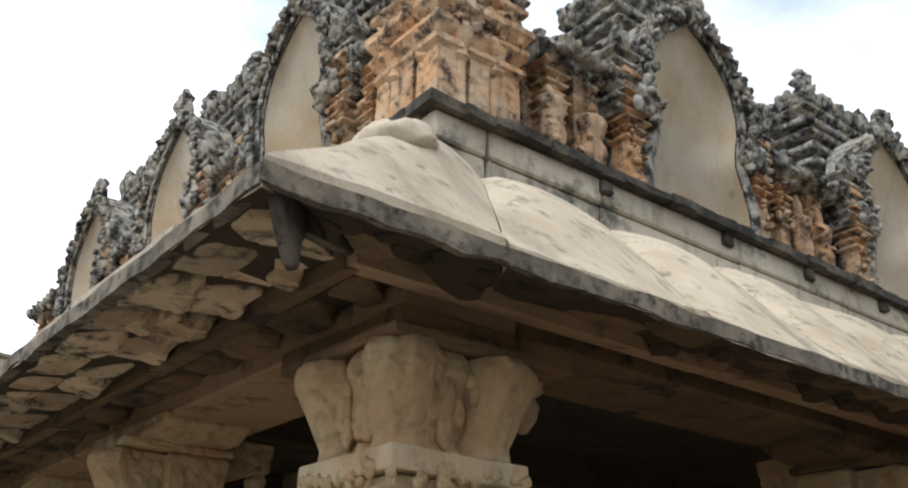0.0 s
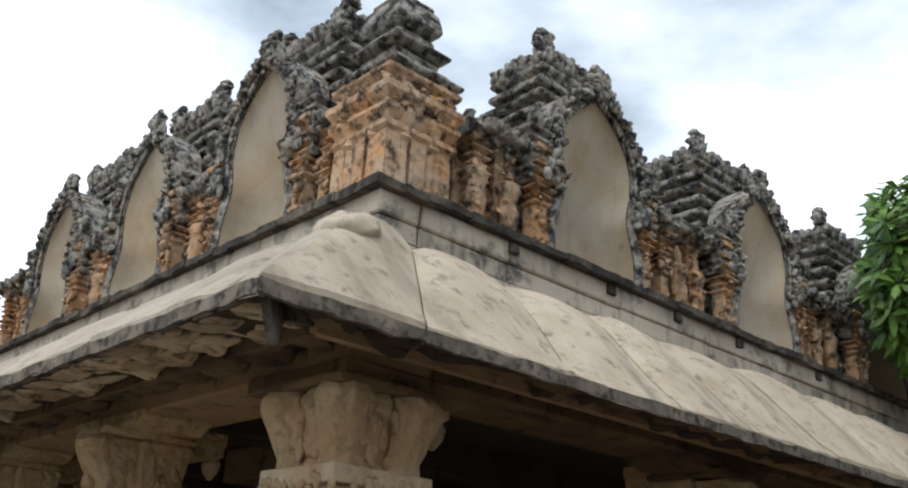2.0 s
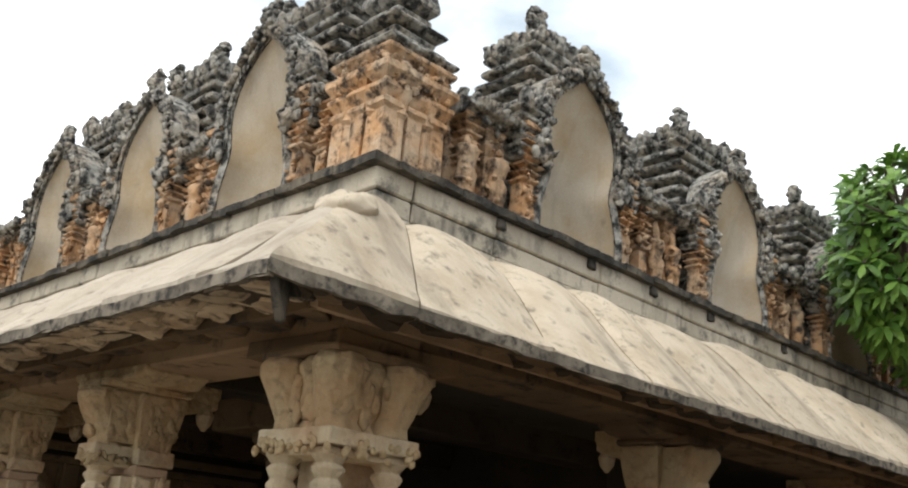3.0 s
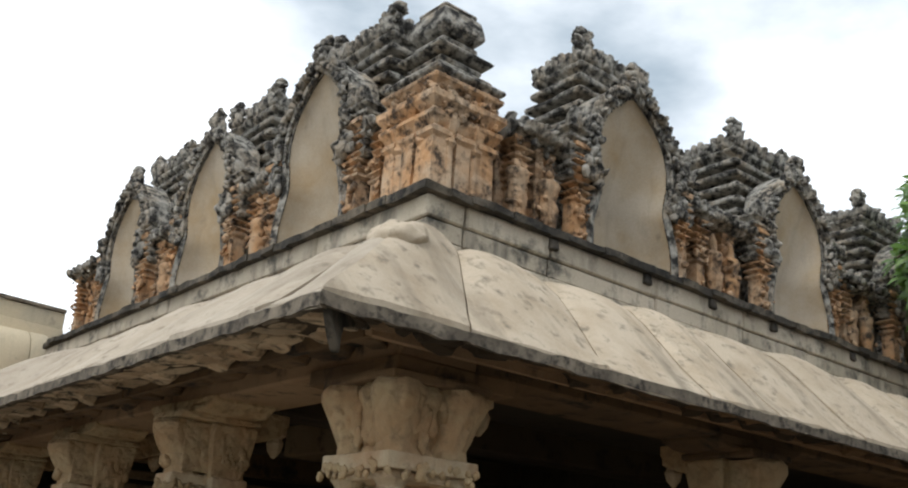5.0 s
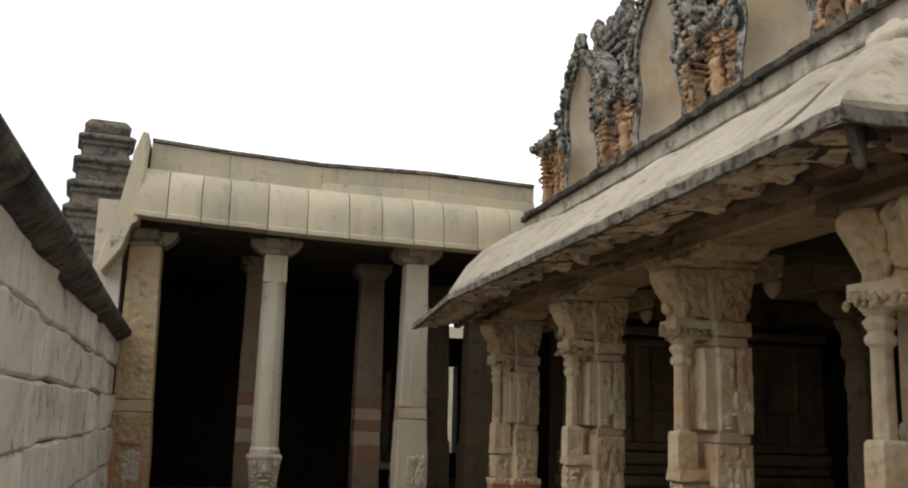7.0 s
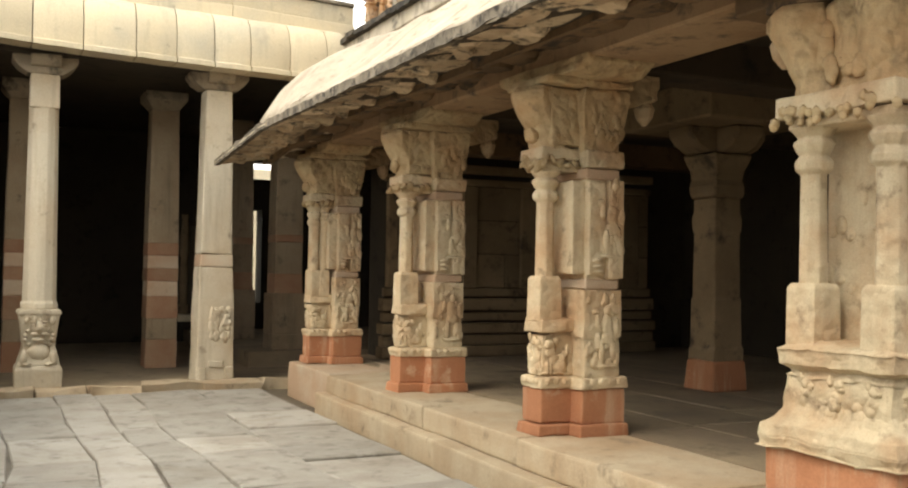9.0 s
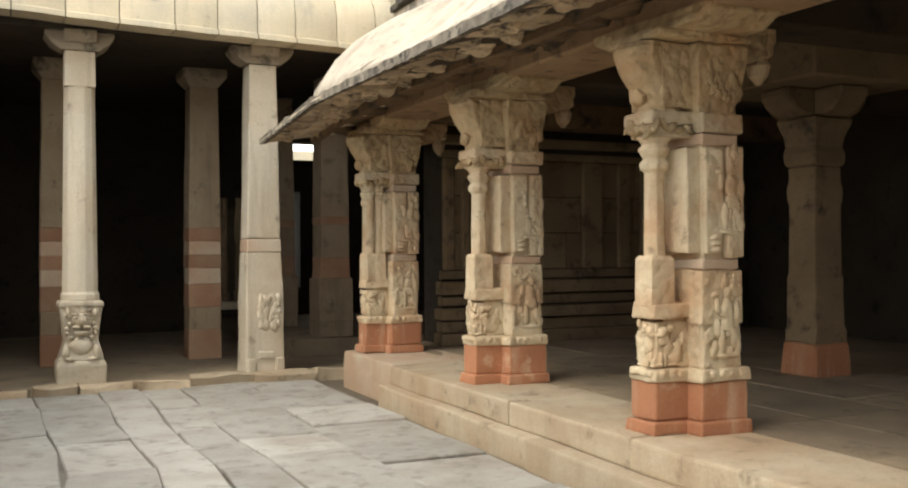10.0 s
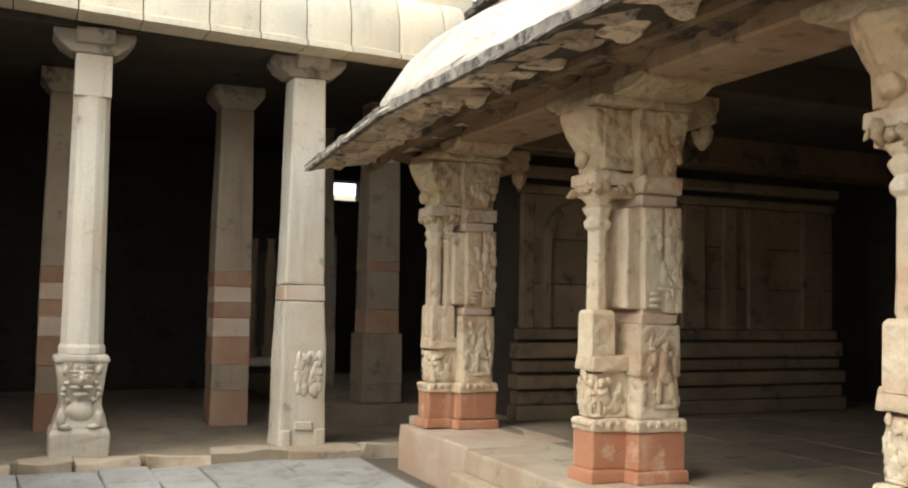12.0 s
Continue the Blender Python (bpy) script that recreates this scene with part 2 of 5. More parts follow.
def icosphere(fine):
    bm = bmesh.new()
    bmesh.ops.create_icosphere(bm, subdivisions=fine, radius=1.0)
    bm.verts.index_update()
    made = [v.co.copy() for v in bm.verts], [[v.index for v in f.verts] for f in bm.faces]
    bm.free()
    return made


BALLS = {k: icosphere(k) for k in (1, 2, 4)}


def lump(bm, x, y, z, rx, ry, rz, rough=0.25, fine=1):
    """A worn carved knob; rough ones are angular and tilted."""
    points, faces = BALLS[fine]
    if rough > 0.35:
        rx, ry, rz = rx * rnd.uniform(0.55, 1.65), ry * rnd.uniform(0.55, 1.4), rz * rnd.uniform(0.6, 1.5)
    s = rnd.uniform(0, 50)
    tilt = Euler((rnd.uniform(-0.9, 0.9), rnd.uniform(-0.9, 0.9), rnd.uniform(-1.5, 1.5))).to_matrix() if rough > 0.35 else None
    made = []
    for c in points:
        k = 1 + 1.5 * rough * noise.noise(c * 1.9 + Vector((s, s, s))) + (0.9 * rough * noise.noise(c * 5.1 + Vector((s, 0, s))) if rough > 0.35 else 0.0)
        q = Vector((c.x * rx, c.y * ry, c.z * rz)) * k
        if tilt:
            q = tilt @ q
        made.append(bm.verts.new((x + q.x, y + q.y, z + q.z)))
    for f in faces:
        bm.faces.new([made[i] for i in f])


def roughened(bm, amount, scale=3.0):
    for v in bm.verts:
        v.co += noise.noise_vector(v.co * scale) * amount
    return bm


def prism(bm, outline, a, b, axis):
    """An outline (u, z) drawn out along x or y."""
    def at(u, z, w):
        return (u, w, z) if axis == "y" else (w, u, z)
    r0 = [bm.verts.new(at(u, z, a)) for u, z in outline]
    r1 = [bm.verts.new(at(u, z, b)) for u, z in outline]
    k = len(outline)
    for i in range(k):
        bm.faces.new((r0[i], r0[(i + 1) % k], r1[(i + 1) % k], r1[i]))
    bm.faces.new(r0)
    bm.faces.new(r1)


def weathered(bm, amount=0.006, scale=7.0, cuts=2):
    """Old stone: faces split once more and pushed in and out a little."""
    long = [e for e in bm.edges if e.calc_length() > 0.09]
    bmesh.ops.subdivide_edges(bm, edges=long, cuts=cuts, use_grid_fill=True)
    for v in bm.verts:
        v.co += noise.noise_vector(v.co * scale) * amount + noise.noise_vector(v.co * scale * 3.1) * amount * 0.5
    return bm


# ---- plan ----
GZ, FZ = 0.09, 0.43              # courtyard, mandapa floor
EDGE_X, EDGE_Y = 0.91, 2.33      # outer line of the eave
WALL_X, WALL_Y = 2.20, 3.30      # band above the eave
END_Y, END_X = 10.72, 12.6       # far ends of the two fronts
LEDGE_Z = 3.945


def setting(name, bm, material, label, category, smooth=False):
    return tagged(part(name, bm, material, None, "", smooth), label, category, "", "structure")


# ground
bm = bmesh.new()
box(bm, -400, -400, -0.3, 400, 400, GZ - 0.03)
setting("ground", bm, M_SOIL, "packed brown earth under the courtyard paving", "ground")

# mandapa floor and ceiling
bm = bmesh.new()
box(bm, 2.05, 3.2, GZ - 0.05, 12.4, 11.0, FZ - 0.012)
floor = setting("floor", bm, M_FLOOR, "worn brown stone floor of the pillared hall", "floor")
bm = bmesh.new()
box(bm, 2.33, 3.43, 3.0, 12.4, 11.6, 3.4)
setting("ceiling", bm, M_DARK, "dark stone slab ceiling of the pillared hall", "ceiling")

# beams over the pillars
# the south beam gets the darker tone, its deeper shade put into colour
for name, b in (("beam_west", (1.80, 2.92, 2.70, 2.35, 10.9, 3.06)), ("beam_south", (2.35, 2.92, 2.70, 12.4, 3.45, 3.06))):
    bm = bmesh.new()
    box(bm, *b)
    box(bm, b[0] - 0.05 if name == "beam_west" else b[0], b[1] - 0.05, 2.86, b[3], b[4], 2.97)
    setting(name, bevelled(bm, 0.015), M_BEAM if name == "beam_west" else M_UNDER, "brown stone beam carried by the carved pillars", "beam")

# walls inside the hall
wall_end = thing("wall_hall_north", "stone end wall with pilasters and moulded base", "wall", "", "structure")
bm = bmesh.new()
box(bm, 2.75, 10.47, FZ, 6.4, 10.95, 3.0)
part("masonry", bm, M_DARK, wall_end)
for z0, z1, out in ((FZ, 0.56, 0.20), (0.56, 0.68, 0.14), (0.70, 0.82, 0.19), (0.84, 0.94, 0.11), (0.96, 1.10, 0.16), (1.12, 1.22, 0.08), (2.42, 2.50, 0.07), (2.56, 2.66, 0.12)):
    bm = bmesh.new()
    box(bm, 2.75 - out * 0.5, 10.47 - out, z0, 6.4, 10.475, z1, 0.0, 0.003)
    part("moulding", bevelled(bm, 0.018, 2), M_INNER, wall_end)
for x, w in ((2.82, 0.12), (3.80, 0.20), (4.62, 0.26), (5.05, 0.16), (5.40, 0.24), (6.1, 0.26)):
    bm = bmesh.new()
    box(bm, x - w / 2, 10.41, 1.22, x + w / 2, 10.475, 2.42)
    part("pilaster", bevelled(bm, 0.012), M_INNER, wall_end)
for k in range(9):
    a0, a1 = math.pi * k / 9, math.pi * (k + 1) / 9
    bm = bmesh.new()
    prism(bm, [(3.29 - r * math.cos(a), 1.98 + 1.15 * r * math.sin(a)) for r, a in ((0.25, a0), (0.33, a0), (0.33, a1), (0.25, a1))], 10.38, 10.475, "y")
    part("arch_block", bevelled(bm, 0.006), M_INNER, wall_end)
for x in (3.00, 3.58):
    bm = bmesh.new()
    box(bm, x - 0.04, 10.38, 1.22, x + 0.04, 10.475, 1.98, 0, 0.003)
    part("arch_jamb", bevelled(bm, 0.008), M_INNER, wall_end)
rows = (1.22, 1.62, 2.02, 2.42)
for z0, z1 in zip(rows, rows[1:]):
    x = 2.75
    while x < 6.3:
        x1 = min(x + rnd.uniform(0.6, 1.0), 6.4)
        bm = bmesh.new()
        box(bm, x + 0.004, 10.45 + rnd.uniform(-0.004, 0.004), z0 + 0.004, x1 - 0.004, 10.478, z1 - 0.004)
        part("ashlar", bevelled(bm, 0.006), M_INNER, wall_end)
        x = x1
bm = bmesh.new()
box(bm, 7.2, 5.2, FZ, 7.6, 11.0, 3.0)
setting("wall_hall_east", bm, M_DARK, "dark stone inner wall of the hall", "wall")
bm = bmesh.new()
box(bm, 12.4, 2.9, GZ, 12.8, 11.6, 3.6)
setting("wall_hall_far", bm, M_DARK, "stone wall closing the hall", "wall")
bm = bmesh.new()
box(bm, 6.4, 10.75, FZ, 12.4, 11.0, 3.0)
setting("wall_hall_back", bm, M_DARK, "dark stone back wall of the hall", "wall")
# Unseen wall, added to keep low southern light off the soffit.
bm = bmesh.new()
box(bm, -2.1, -5.4, -0.1, 14.0, -4.8, 6.2)
setting("wall_court_south", bm, M_LEDGE, "added unseen black wall that shades the south front", "wall")

# floor slabs near the front of the hall and inner beams
rows_x = (2.30, 2.95, 3.65, 4.30, 5.0)
for x0, x1 in zip(rows_x, rows_x[1:]):
    y = 3.32
    while y < 10.4:
        y1 = min(y + rnd.uniform(0.7, 1.5), 10.42)
        bm = bmesh.new()
        box(bm, x0 + 0.005, y + 0.005, FZ - 0.06, x1 - 0.005, y1 - 0.005, FZ + rnd.uniform(-0.006, 0.002), 0, 0.002)
        part("floor_slab", bevelled(bm, 0.006), M_FLOOR, floor)
        y = y1
for y in (5.52, 7.72, 10.16):
    bm = bmesh.new()
    box(bm, 2.34, y - 0.19, 2.74, 7.2, y + 0.19, 3.02, 0, 0.006)
    # the two nearer beams are blackened to stand for ceiling shade
    setting("beam_inner", bevelled(bm, 0.012), M_UNDER if y > 10 else M_SHADE, "brown stone beam across the hall ceiling", "beam")


# ---- eave ----
SAG_Y, TIP_Y = 9.02, 10.9      # the west eave breaks off here; a thin sagging remnant goes on to the tip
PROFILE = ((0.00, 3.53), (0.10, 3.525), (0.22, 3.47), (0.38, 3.345), (0.56, 3.17), (0.73, 3.00), (0.87, 2.87), (0.965, 2.80), (1.0, 2.765))
SOFFIT = ((1.0, 2.69), (0.80, 2.745), (0.45, 2.80), (0.0, 2.88))


def eave_point(front, s, o, z):
    """front 'w': along y at s; 's': along x at s. o runs from the wall to the edge."""
    if front == "w":
        return (WALL_X + (EDGE_X - WALL_X) * o, s, z - 0.085 * max(0.0, s - SAG_Y))
    return (s, WALL_Y + (EDGE_Y - WALL_Y) * o, z)


def corner_s(front, o):
    return WALL_Y + (EDGE_Y - WALL_Y) * o if front == "w" else WALL_X + (EDGE_X - WALL_X) * o


def fanned(front, s, o):
    """Joints lean towards the corner near it and run square to the front farther on."""
    c = (WALL_Y if front == "w" else WALL_X) + 0.2
    return s - 0.66 * o * math.exp(-max(0.0, s - c) / 1.1)


def eave_slab(front, s0, s1, parent, hip=False, broken=False):
    bm = bmesh.new()
    outline = [*PROFILE, *SOFFIT]
    steps = 8
    sag = rnd.uniform(-0.014, 0.014)
    rings = []
    for i in range(steps + 1):
        f = i / steps
        ring = []
        for k, (o, z) in enumerate(outline):
            a = corner_s(front, o) if hip else fanned(front, s0, o)
            s = a + (fanned(front, s1, o) - a) * f
            if k >= len(PROFILE):
                belly = 0.0
            elif hip:
                belly = (0.135 * (1 - f ** 2.2) - 0.075 * math.exp(-5.5 * f)) * math.sin(math.pi * o ** 0.62)
            else:
                belly = 0.10 * math.sin(math.pi * f ** 0.75) ** 0.7 * math.sin(math.pi * o)
            dip = sag + 0.02 * noise.noise(Vector((s * 1.1, 5.0 * o, 2.0)))
            if k in (len(PROFILE) - 1, len(PROFILE) - 2, len(PROFILE)):
                dip += 0.016 * noise.noise(Vector((s * 7.0, 1.0, 8.0)))
            if broken and k < len(PROFILE) - 1:
                dip += 0.20 * math.sin(math.pi * o ** 2.4) * min(1.0, 1.2 * f) * (1.0 if f < 1 else 0.62)
            if broken and f > 0.7 and k < len(PROFILE):
                s += 0.10 * noise.noise(Vector((o * 4, 3.0, 1.0))) + (0.06 if f < 1 else 0.0)
            ring.append(bm.verts.new(eave_point(front, s, o, z + belly + dip)))
        rings.append(ring)
    k = len(outline)
    for a, b in zip(rings, rings[1:]):
        for i in range(k):
            face = bm.faces.new((a[i], a[(i + 1) % k], b[(i + 1) % k], b[i]))
            # soffit faces take the near-black tone as the eave's own shade
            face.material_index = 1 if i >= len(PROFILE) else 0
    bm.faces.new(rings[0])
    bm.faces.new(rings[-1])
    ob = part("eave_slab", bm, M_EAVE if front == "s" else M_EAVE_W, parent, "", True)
    ob.data.materials.append(M_SHADE)
    ob.data.set_sharp_from_angle(angle=radians(35))
    return ob


def split(a, b, size):
    cuts = [a]
    while cuts[-1] + size * 1.4 < b:
        cuts.append(cuts[-1] + size * rnd.uniform(0.75, 1.2))
    return [*cuts, b]


def flake(front, s0, s1, o0, o1, parent, under=0.0):
    """An irregular leaf of stone under the soffit, hanging lower towards the wall."""
    bm = bmesh.new()
    n = 9
    sc, oc = (s0 + s1) / 2, (o0 + o1) / 2
    skew = rnd.uniform(-0.22, 0.22)
    drop = rnd.uniform(0.008, 0.030) + under
    tilt = rnd.uniform(-0.016, 0.016)
    rings = ([], [], [])
    for i in range(n):
        a = 2 * math.pi * i / n
        r = 1 + rnd.uniform(-0.16, 0.12)
        cu, cv = math.cos(a), math.sin(a)
        u = math.copysign(abs(cu) ** 0.6, cu) * r
        v = math.copysign(abs(cv) ** 0.6, cv) * min(r, 1.03)
        for ring, size, extra in zip(rings, (1.06, 1.0, 0.80), (None, 0.25, 1.0)):
            o = oc + v * size * (o1 - o0) / 2
            s = sc + u * size * (s1 - s0) / 2 + skew * (o - oc)
            s = max(s, corner_s(front, o) + 0.05)
            base = 2.69 + (1.0 - o) * 0.275 if o > 0.8 else 2.745 + (0.8 - o) * 0.157
            z = base + 0.02 if extra is None else base - extra * (drop * (1.1 - v * 0.5) + tilt * u)
            ring.append(bm.verts.new(eave_point(front, s, o, z)))
    for p, q in zip(rings, rings[1:]):
        for i in range(n):
            bm.faces.new((p[i], p[(i + 1) % n], q[(i + 1) % n], q[i]))
    bm.faces.new(rings[2])
    bm.faces.new(rings[0])
    # pale lit tone on outer west rows, shade tones on inner and south rows
    part("flake", bm, (M_FLAKE_LIT if o1 > 0.6 else M_UNDER) if front == "w" else (M_UNDER if o1 > 0.6 and rnd.random() < 0.4 else M_SHADE), parent)


for front, end, first in (("w", SAG_Y, 3.55), ("s", END_X, 2.42)):
    eave = thing("eave_west" if front == "w" else "eave_south", "long curved stone eave of pale weathered slabs", "eave", "", "structure")
    eave_slab(front, 0, first, eave, hip=True)
    cuts = split(first, end, 0.92)
    for a, b in zip(cuts, cuts[1:]):
        eave_slab(front, a + 0.009, b - 0.009, eave, broken=front == "w" and b == SAG_Y)
    # lip under the edge, ribs and rafters of the soffit
    def soffit_bar(s0, s1, o0, o1, drop, material, name):
        """A bar on the soffit between two places along the front and two distances out."""
        def soffit_z(o):
            for (oa, za), (ob_, zb) in zip(SOFFIT[::-1], SOFFIT[::-1][1:]):
                if o <= ob_:
                    return za + (zb - za) * (o - oa) / (ob_ - oa)
            return SOFFIT[0][1]
        bm = bmesh.new()
        vs = []
        for o, e in ((o0, 0.0), (o1, 0.0)):
            for s, d in ((s0, 0.03), (s1, 0.03), (s1 - 0.012, -drop), (s0 + 0.012, -drop)):
                x, y, z = eave_point(front, s, o, soffit_z(o) + d)
                j = 0.1 if material is M_LEDGE else 1.0
                vs.append(bm.verts.new((x + j * rnd.uniform(-0.01, 0.01), y + j * rnd.uniform(-0.01, 0.01), z + j * rnd.uniform(-0.008, 0.008))))
        for f in ((0, 1, 2, 3), (4, 5, 6, 7), (0, 1, 5, 4), (1, 2, 6, 5), (2, 3, 7, 6), (3, 0, 4, 7)):
            bm.faces.new([vs[k] for k in f])
        part(name, bm, material, eave)

    far = TIP_Y if front == "w" else end
    for o0, o1, drop, size, mat in ((0.53 if front == "w" else 0.46, 0.59 if front == "w" else 0.62, 0.055, 1.6, M_BEAM), (0.20, 0.27, 0.05, 1.5, M_UNDER)):
        cuts = split(corner_s(front, o1) + 0.03, far, size)
        for a, b in zip(cuts, cuts[1:]):
            # inner south purlins get the near-black shade tone
            soffit_bar(a + 0.006, b - 0.006, o0, o1, drop, mat if (front == "s") == (mat is M_BEAM) else M_UNDER if front == "w" else M_SHADE, "purlin")
    cuts = split(corner_s(front, 1.006), TIP_Y if front == "w" else end, 1.1)
    for a, b in zip(cuts, cuts[1:]):
        bm = bmesh.new()
        n = 14
        lips = []
        for k in range(n + 1):
            s = a + (b - a) * k / n
            up = 2.744 + 0.018 * noise.noise(Vector((s * 5, 2.0, 0.0))) + 0.008 * noise.noise(Vector((s * 23, 4.0, 0.0)))
            low = 2.680 + 0.016 * noise.noise(Vector((s * 6, 9.0, 0.0))) + 0.014 * noise.noise(Vector((s * 21, 7.0, 0.0)))
            o = 1.006 + 0.006 * noise.noise(Vector((s * 4, 5.0, 0.0)))
            s_in = max(s, corner_s(front, 0.965))
            lips.append([bm.verts.new(eave_point(front, q, w, z)) for q, w, z in ((s, o, up), (s, o, low), (s_in, 0.965, low + 0.005), (s_in, 0.965, up))])
        for p, q in zip(lips, lips[1:]):
            for i in range(4):
                bm.faces.new((p[i], p[(i + 1) % 4], q[(i + 1) % 4], q[i]))
        bm.faces.new(lips[0])
        bm.faces.new(lips[-1])
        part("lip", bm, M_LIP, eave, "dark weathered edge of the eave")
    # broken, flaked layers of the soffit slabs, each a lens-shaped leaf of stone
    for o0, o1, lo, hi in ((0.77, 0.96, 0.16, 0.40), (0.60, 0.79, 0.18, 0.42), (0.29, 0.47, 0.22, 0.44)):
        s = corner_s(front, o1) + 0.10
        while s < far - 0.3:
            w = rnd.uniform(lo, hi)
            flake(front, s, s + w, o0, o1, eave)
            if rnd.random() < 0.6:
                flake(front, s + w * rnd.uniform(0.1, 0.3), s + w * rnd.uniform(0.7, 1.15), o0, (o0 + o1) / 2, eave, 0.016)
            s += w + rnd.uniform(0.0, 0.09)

# thin broken tip of the eave's far end
bm = bmesh.new()
outline = [(WALL_X + (EDGE_X - WALL_X) * o, z) for o, z in ((0.72, 2.815), (0.87, 2.785), (0.97, 2.755), (1.0, 2.74), (1.01, 2.70), (0.80, 2.735), (0.45, 2.80), (0.26, 2.835), (0.26, 2.87), (0.45, 2.855))]
prism(bm, outline, SAG_Y - 0.25, TIP_Y, "y")
bmesh.ops.bisect_plane(bm, geom=[*bm.verts, *bm.edges, *bm.faces], plane_co=(0, SAG_Y, 0), plane_no=(0, 1, 0))
for v in bm.verts:
    v.co.z -= 0.085 * max(0.0, v.co.y - SAG_Y)
    if v.co.y > 10.6 and v.co.x > 1.0:
        v.co.y -= 0.16 * (v.co.x - 1.0)
tagged(part("eave_end_slab", bevelled(bm, 0.008), M_EAVE), "thin broken end slab of the stone eave", "eave slab", "", "structure")

# curved dark hook under the corner
bm = bmesh.new()
vs = []
hook = ((0.60, 2.80), (0.96, 2.71), (0.95, 2.67), (0.91, 2.60), (0.87, 2.53), (0.85, 2.52), (0.86, 2.60), (0.84, 2.66), (0.60, 2.74))
for d in (-0.022, 0.022):
    for o, z in hook:
        x, y = WALL_X + (EDGE_X - WALL_X) * o, WALL_Y + (EDGE_Y - WALL_Y) * o
        vs.append(bm.verts.new((x + d * 0.6, y - d * 0.8, z)))
k = len(hook)
for i in range(k):
    j = (i + 1) % k
    bm.faces.new((vs[i], vs[j], vs[k + j], vs[k + i]))
bm.faces.new(vs[:k])
bm.faces.new(vs[k:])
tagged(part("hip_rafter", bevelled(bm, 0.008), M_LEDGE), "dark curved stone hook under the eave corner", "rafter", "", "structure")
bm = bmesh.new()
lump(bm, 0, 0, 0, 0.19, 0.17, 0.09, 0.10, 4)
for v in bm.verts:
    if v.co.z > 0:
        v.co.z += 0.007 * math.sin(v.co.y * 48 + 12 * v.co.x) - (0.016 if abs(v.co.x + 0.03 + 0.02 * math.sin(v.co.y * 40)) < 0.016 else 0.0)
ob = tagged(part("corner_boss", bm, M_EAVE, None, "", True), "pale carved stone boss on the eave corner", "ornament")
ob.matrix_world = pose(1.73, 2.94, 3.375, 0, -22, 37)

# ---- band and ledge above the eave ----
for front, end in (("w", 10.40), ("s", END_X)):
    band = thing("band_west" if front == "w" else "band_south", "course of pale grey stone blocks above the eave", "stone course", "", "structure")
    cuts = split(WALL_Y if front == "w" else WALL_X, end, 1.25)
    for a, b in zip(cuts, cuts[1:]):
        for z0, z1, out in ((3.46, 3.60, 0.022), (3.604, 3.735, 0.0), (3.738, 3.895, 0.014)):
            bm = bmesh.new()
            if front == "w":
                box(bm, WALL_X - out, a + 0.004 - (out if a == cuts[0] else 0), z0, WALL_X + 0.3, b - 0.004, z1, 0, 0.004)
            else:
                box(bm, a + 0.004 + (0.31 if a == cuts[0] else 0), WALL_Y - out, z0, b - 0.004, WALL_Y + 0.3, z1, 0, 0.004)
            part("block", bevelled(bm, 0.012), M_BAND, band)
    ledge = thing("ledge_west" if front == "w" else "ledge_south", "black lichened projecting stone ledge", "ledge", "", "structure")
    cuts = split(WALL_Y - 0.05 if front == "w" else WALL_X - 0.05, end, 1.1)
    for a, b in zip(cuts, cuts[1:]):
        bm = bmesh.new()
        n = 6
        for i in range(n):
            s0, s1 = a + (b - a) * i / n, a + (b - a) * (i + 1) / n
            out = 0.075 + 0.03 * noise.noise(Vector((s0 * 3, 0, 1)))
            low = 3.89 + (0.018 * noise.noise(Vector((s0 * 4, 3, 1))))
            if front == "w":
                box(bm, WALL_X - out, s0, low, WALL_X + 0.5, s1, LEDGE_Z, 0, 0.006)
            else:
                box(bm, max(s0, WALL_X + 0.502) if i == 0 and a == cuts[0] else s0, WALL_Y - out, low, s1, WALL_Y + 0.5, LEDGE_Z, 0, 0.006)
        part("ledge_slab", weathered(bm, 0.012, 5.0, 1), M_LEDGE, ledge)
# Black blocks added in place of dark socket holes; the third for a spout.
for x in (3.30, 4.32, 5.14, 6.02, 7.35):
    bm = bmesh.new()
    box(bm, x - 0.045, WALL_Y - 0.05, 3.80, x + 0.045, WALL_Y + 0.05, 3.885, 0.006, 0.005)
    tagged(part("water_spout", bevelled(bm, 0.01), M_LEDGE), "small black stone block under the roof ledge", "spout", "spouts under the ledge")
bm = bmesh.new()
box(bm, WALL_X + 0.25, WALL_Y + 0.25, 3.4, 12.4, 10.4, LEDGE_Z - 0.03)
setting("roof", bm, M_GREY, "flat stone roof terrace behind the parapet", "roof")


# ---- pillars of the hall ----
def stuff_part(name, bm, material, parent, label=""):
    return tagged(part(name, bm, material, parent, label, True), "", "", "", "stuff")


def relief(bm, face, u0, u1, z0, z1, at, n, size=0.026, depth=0.018):
    """Worn carving over one upright face: 'x' faces -x, 'y' faces -y."""
    for _ in range(n):
        u, z = rnd.uniform(u0, u1), rnd.uniform(z0, z1)
        s = size * rnd.uniform(0.6, 1.5)
        long = rnd.uniform(0.8, 2.2)
        if face == "y":
            lump(bm, u, at, z, s, depth, s * long, 0.25, 2)
        else:
            lump(bm, at, u, z, depth, s, s * long, 0.25, 2)


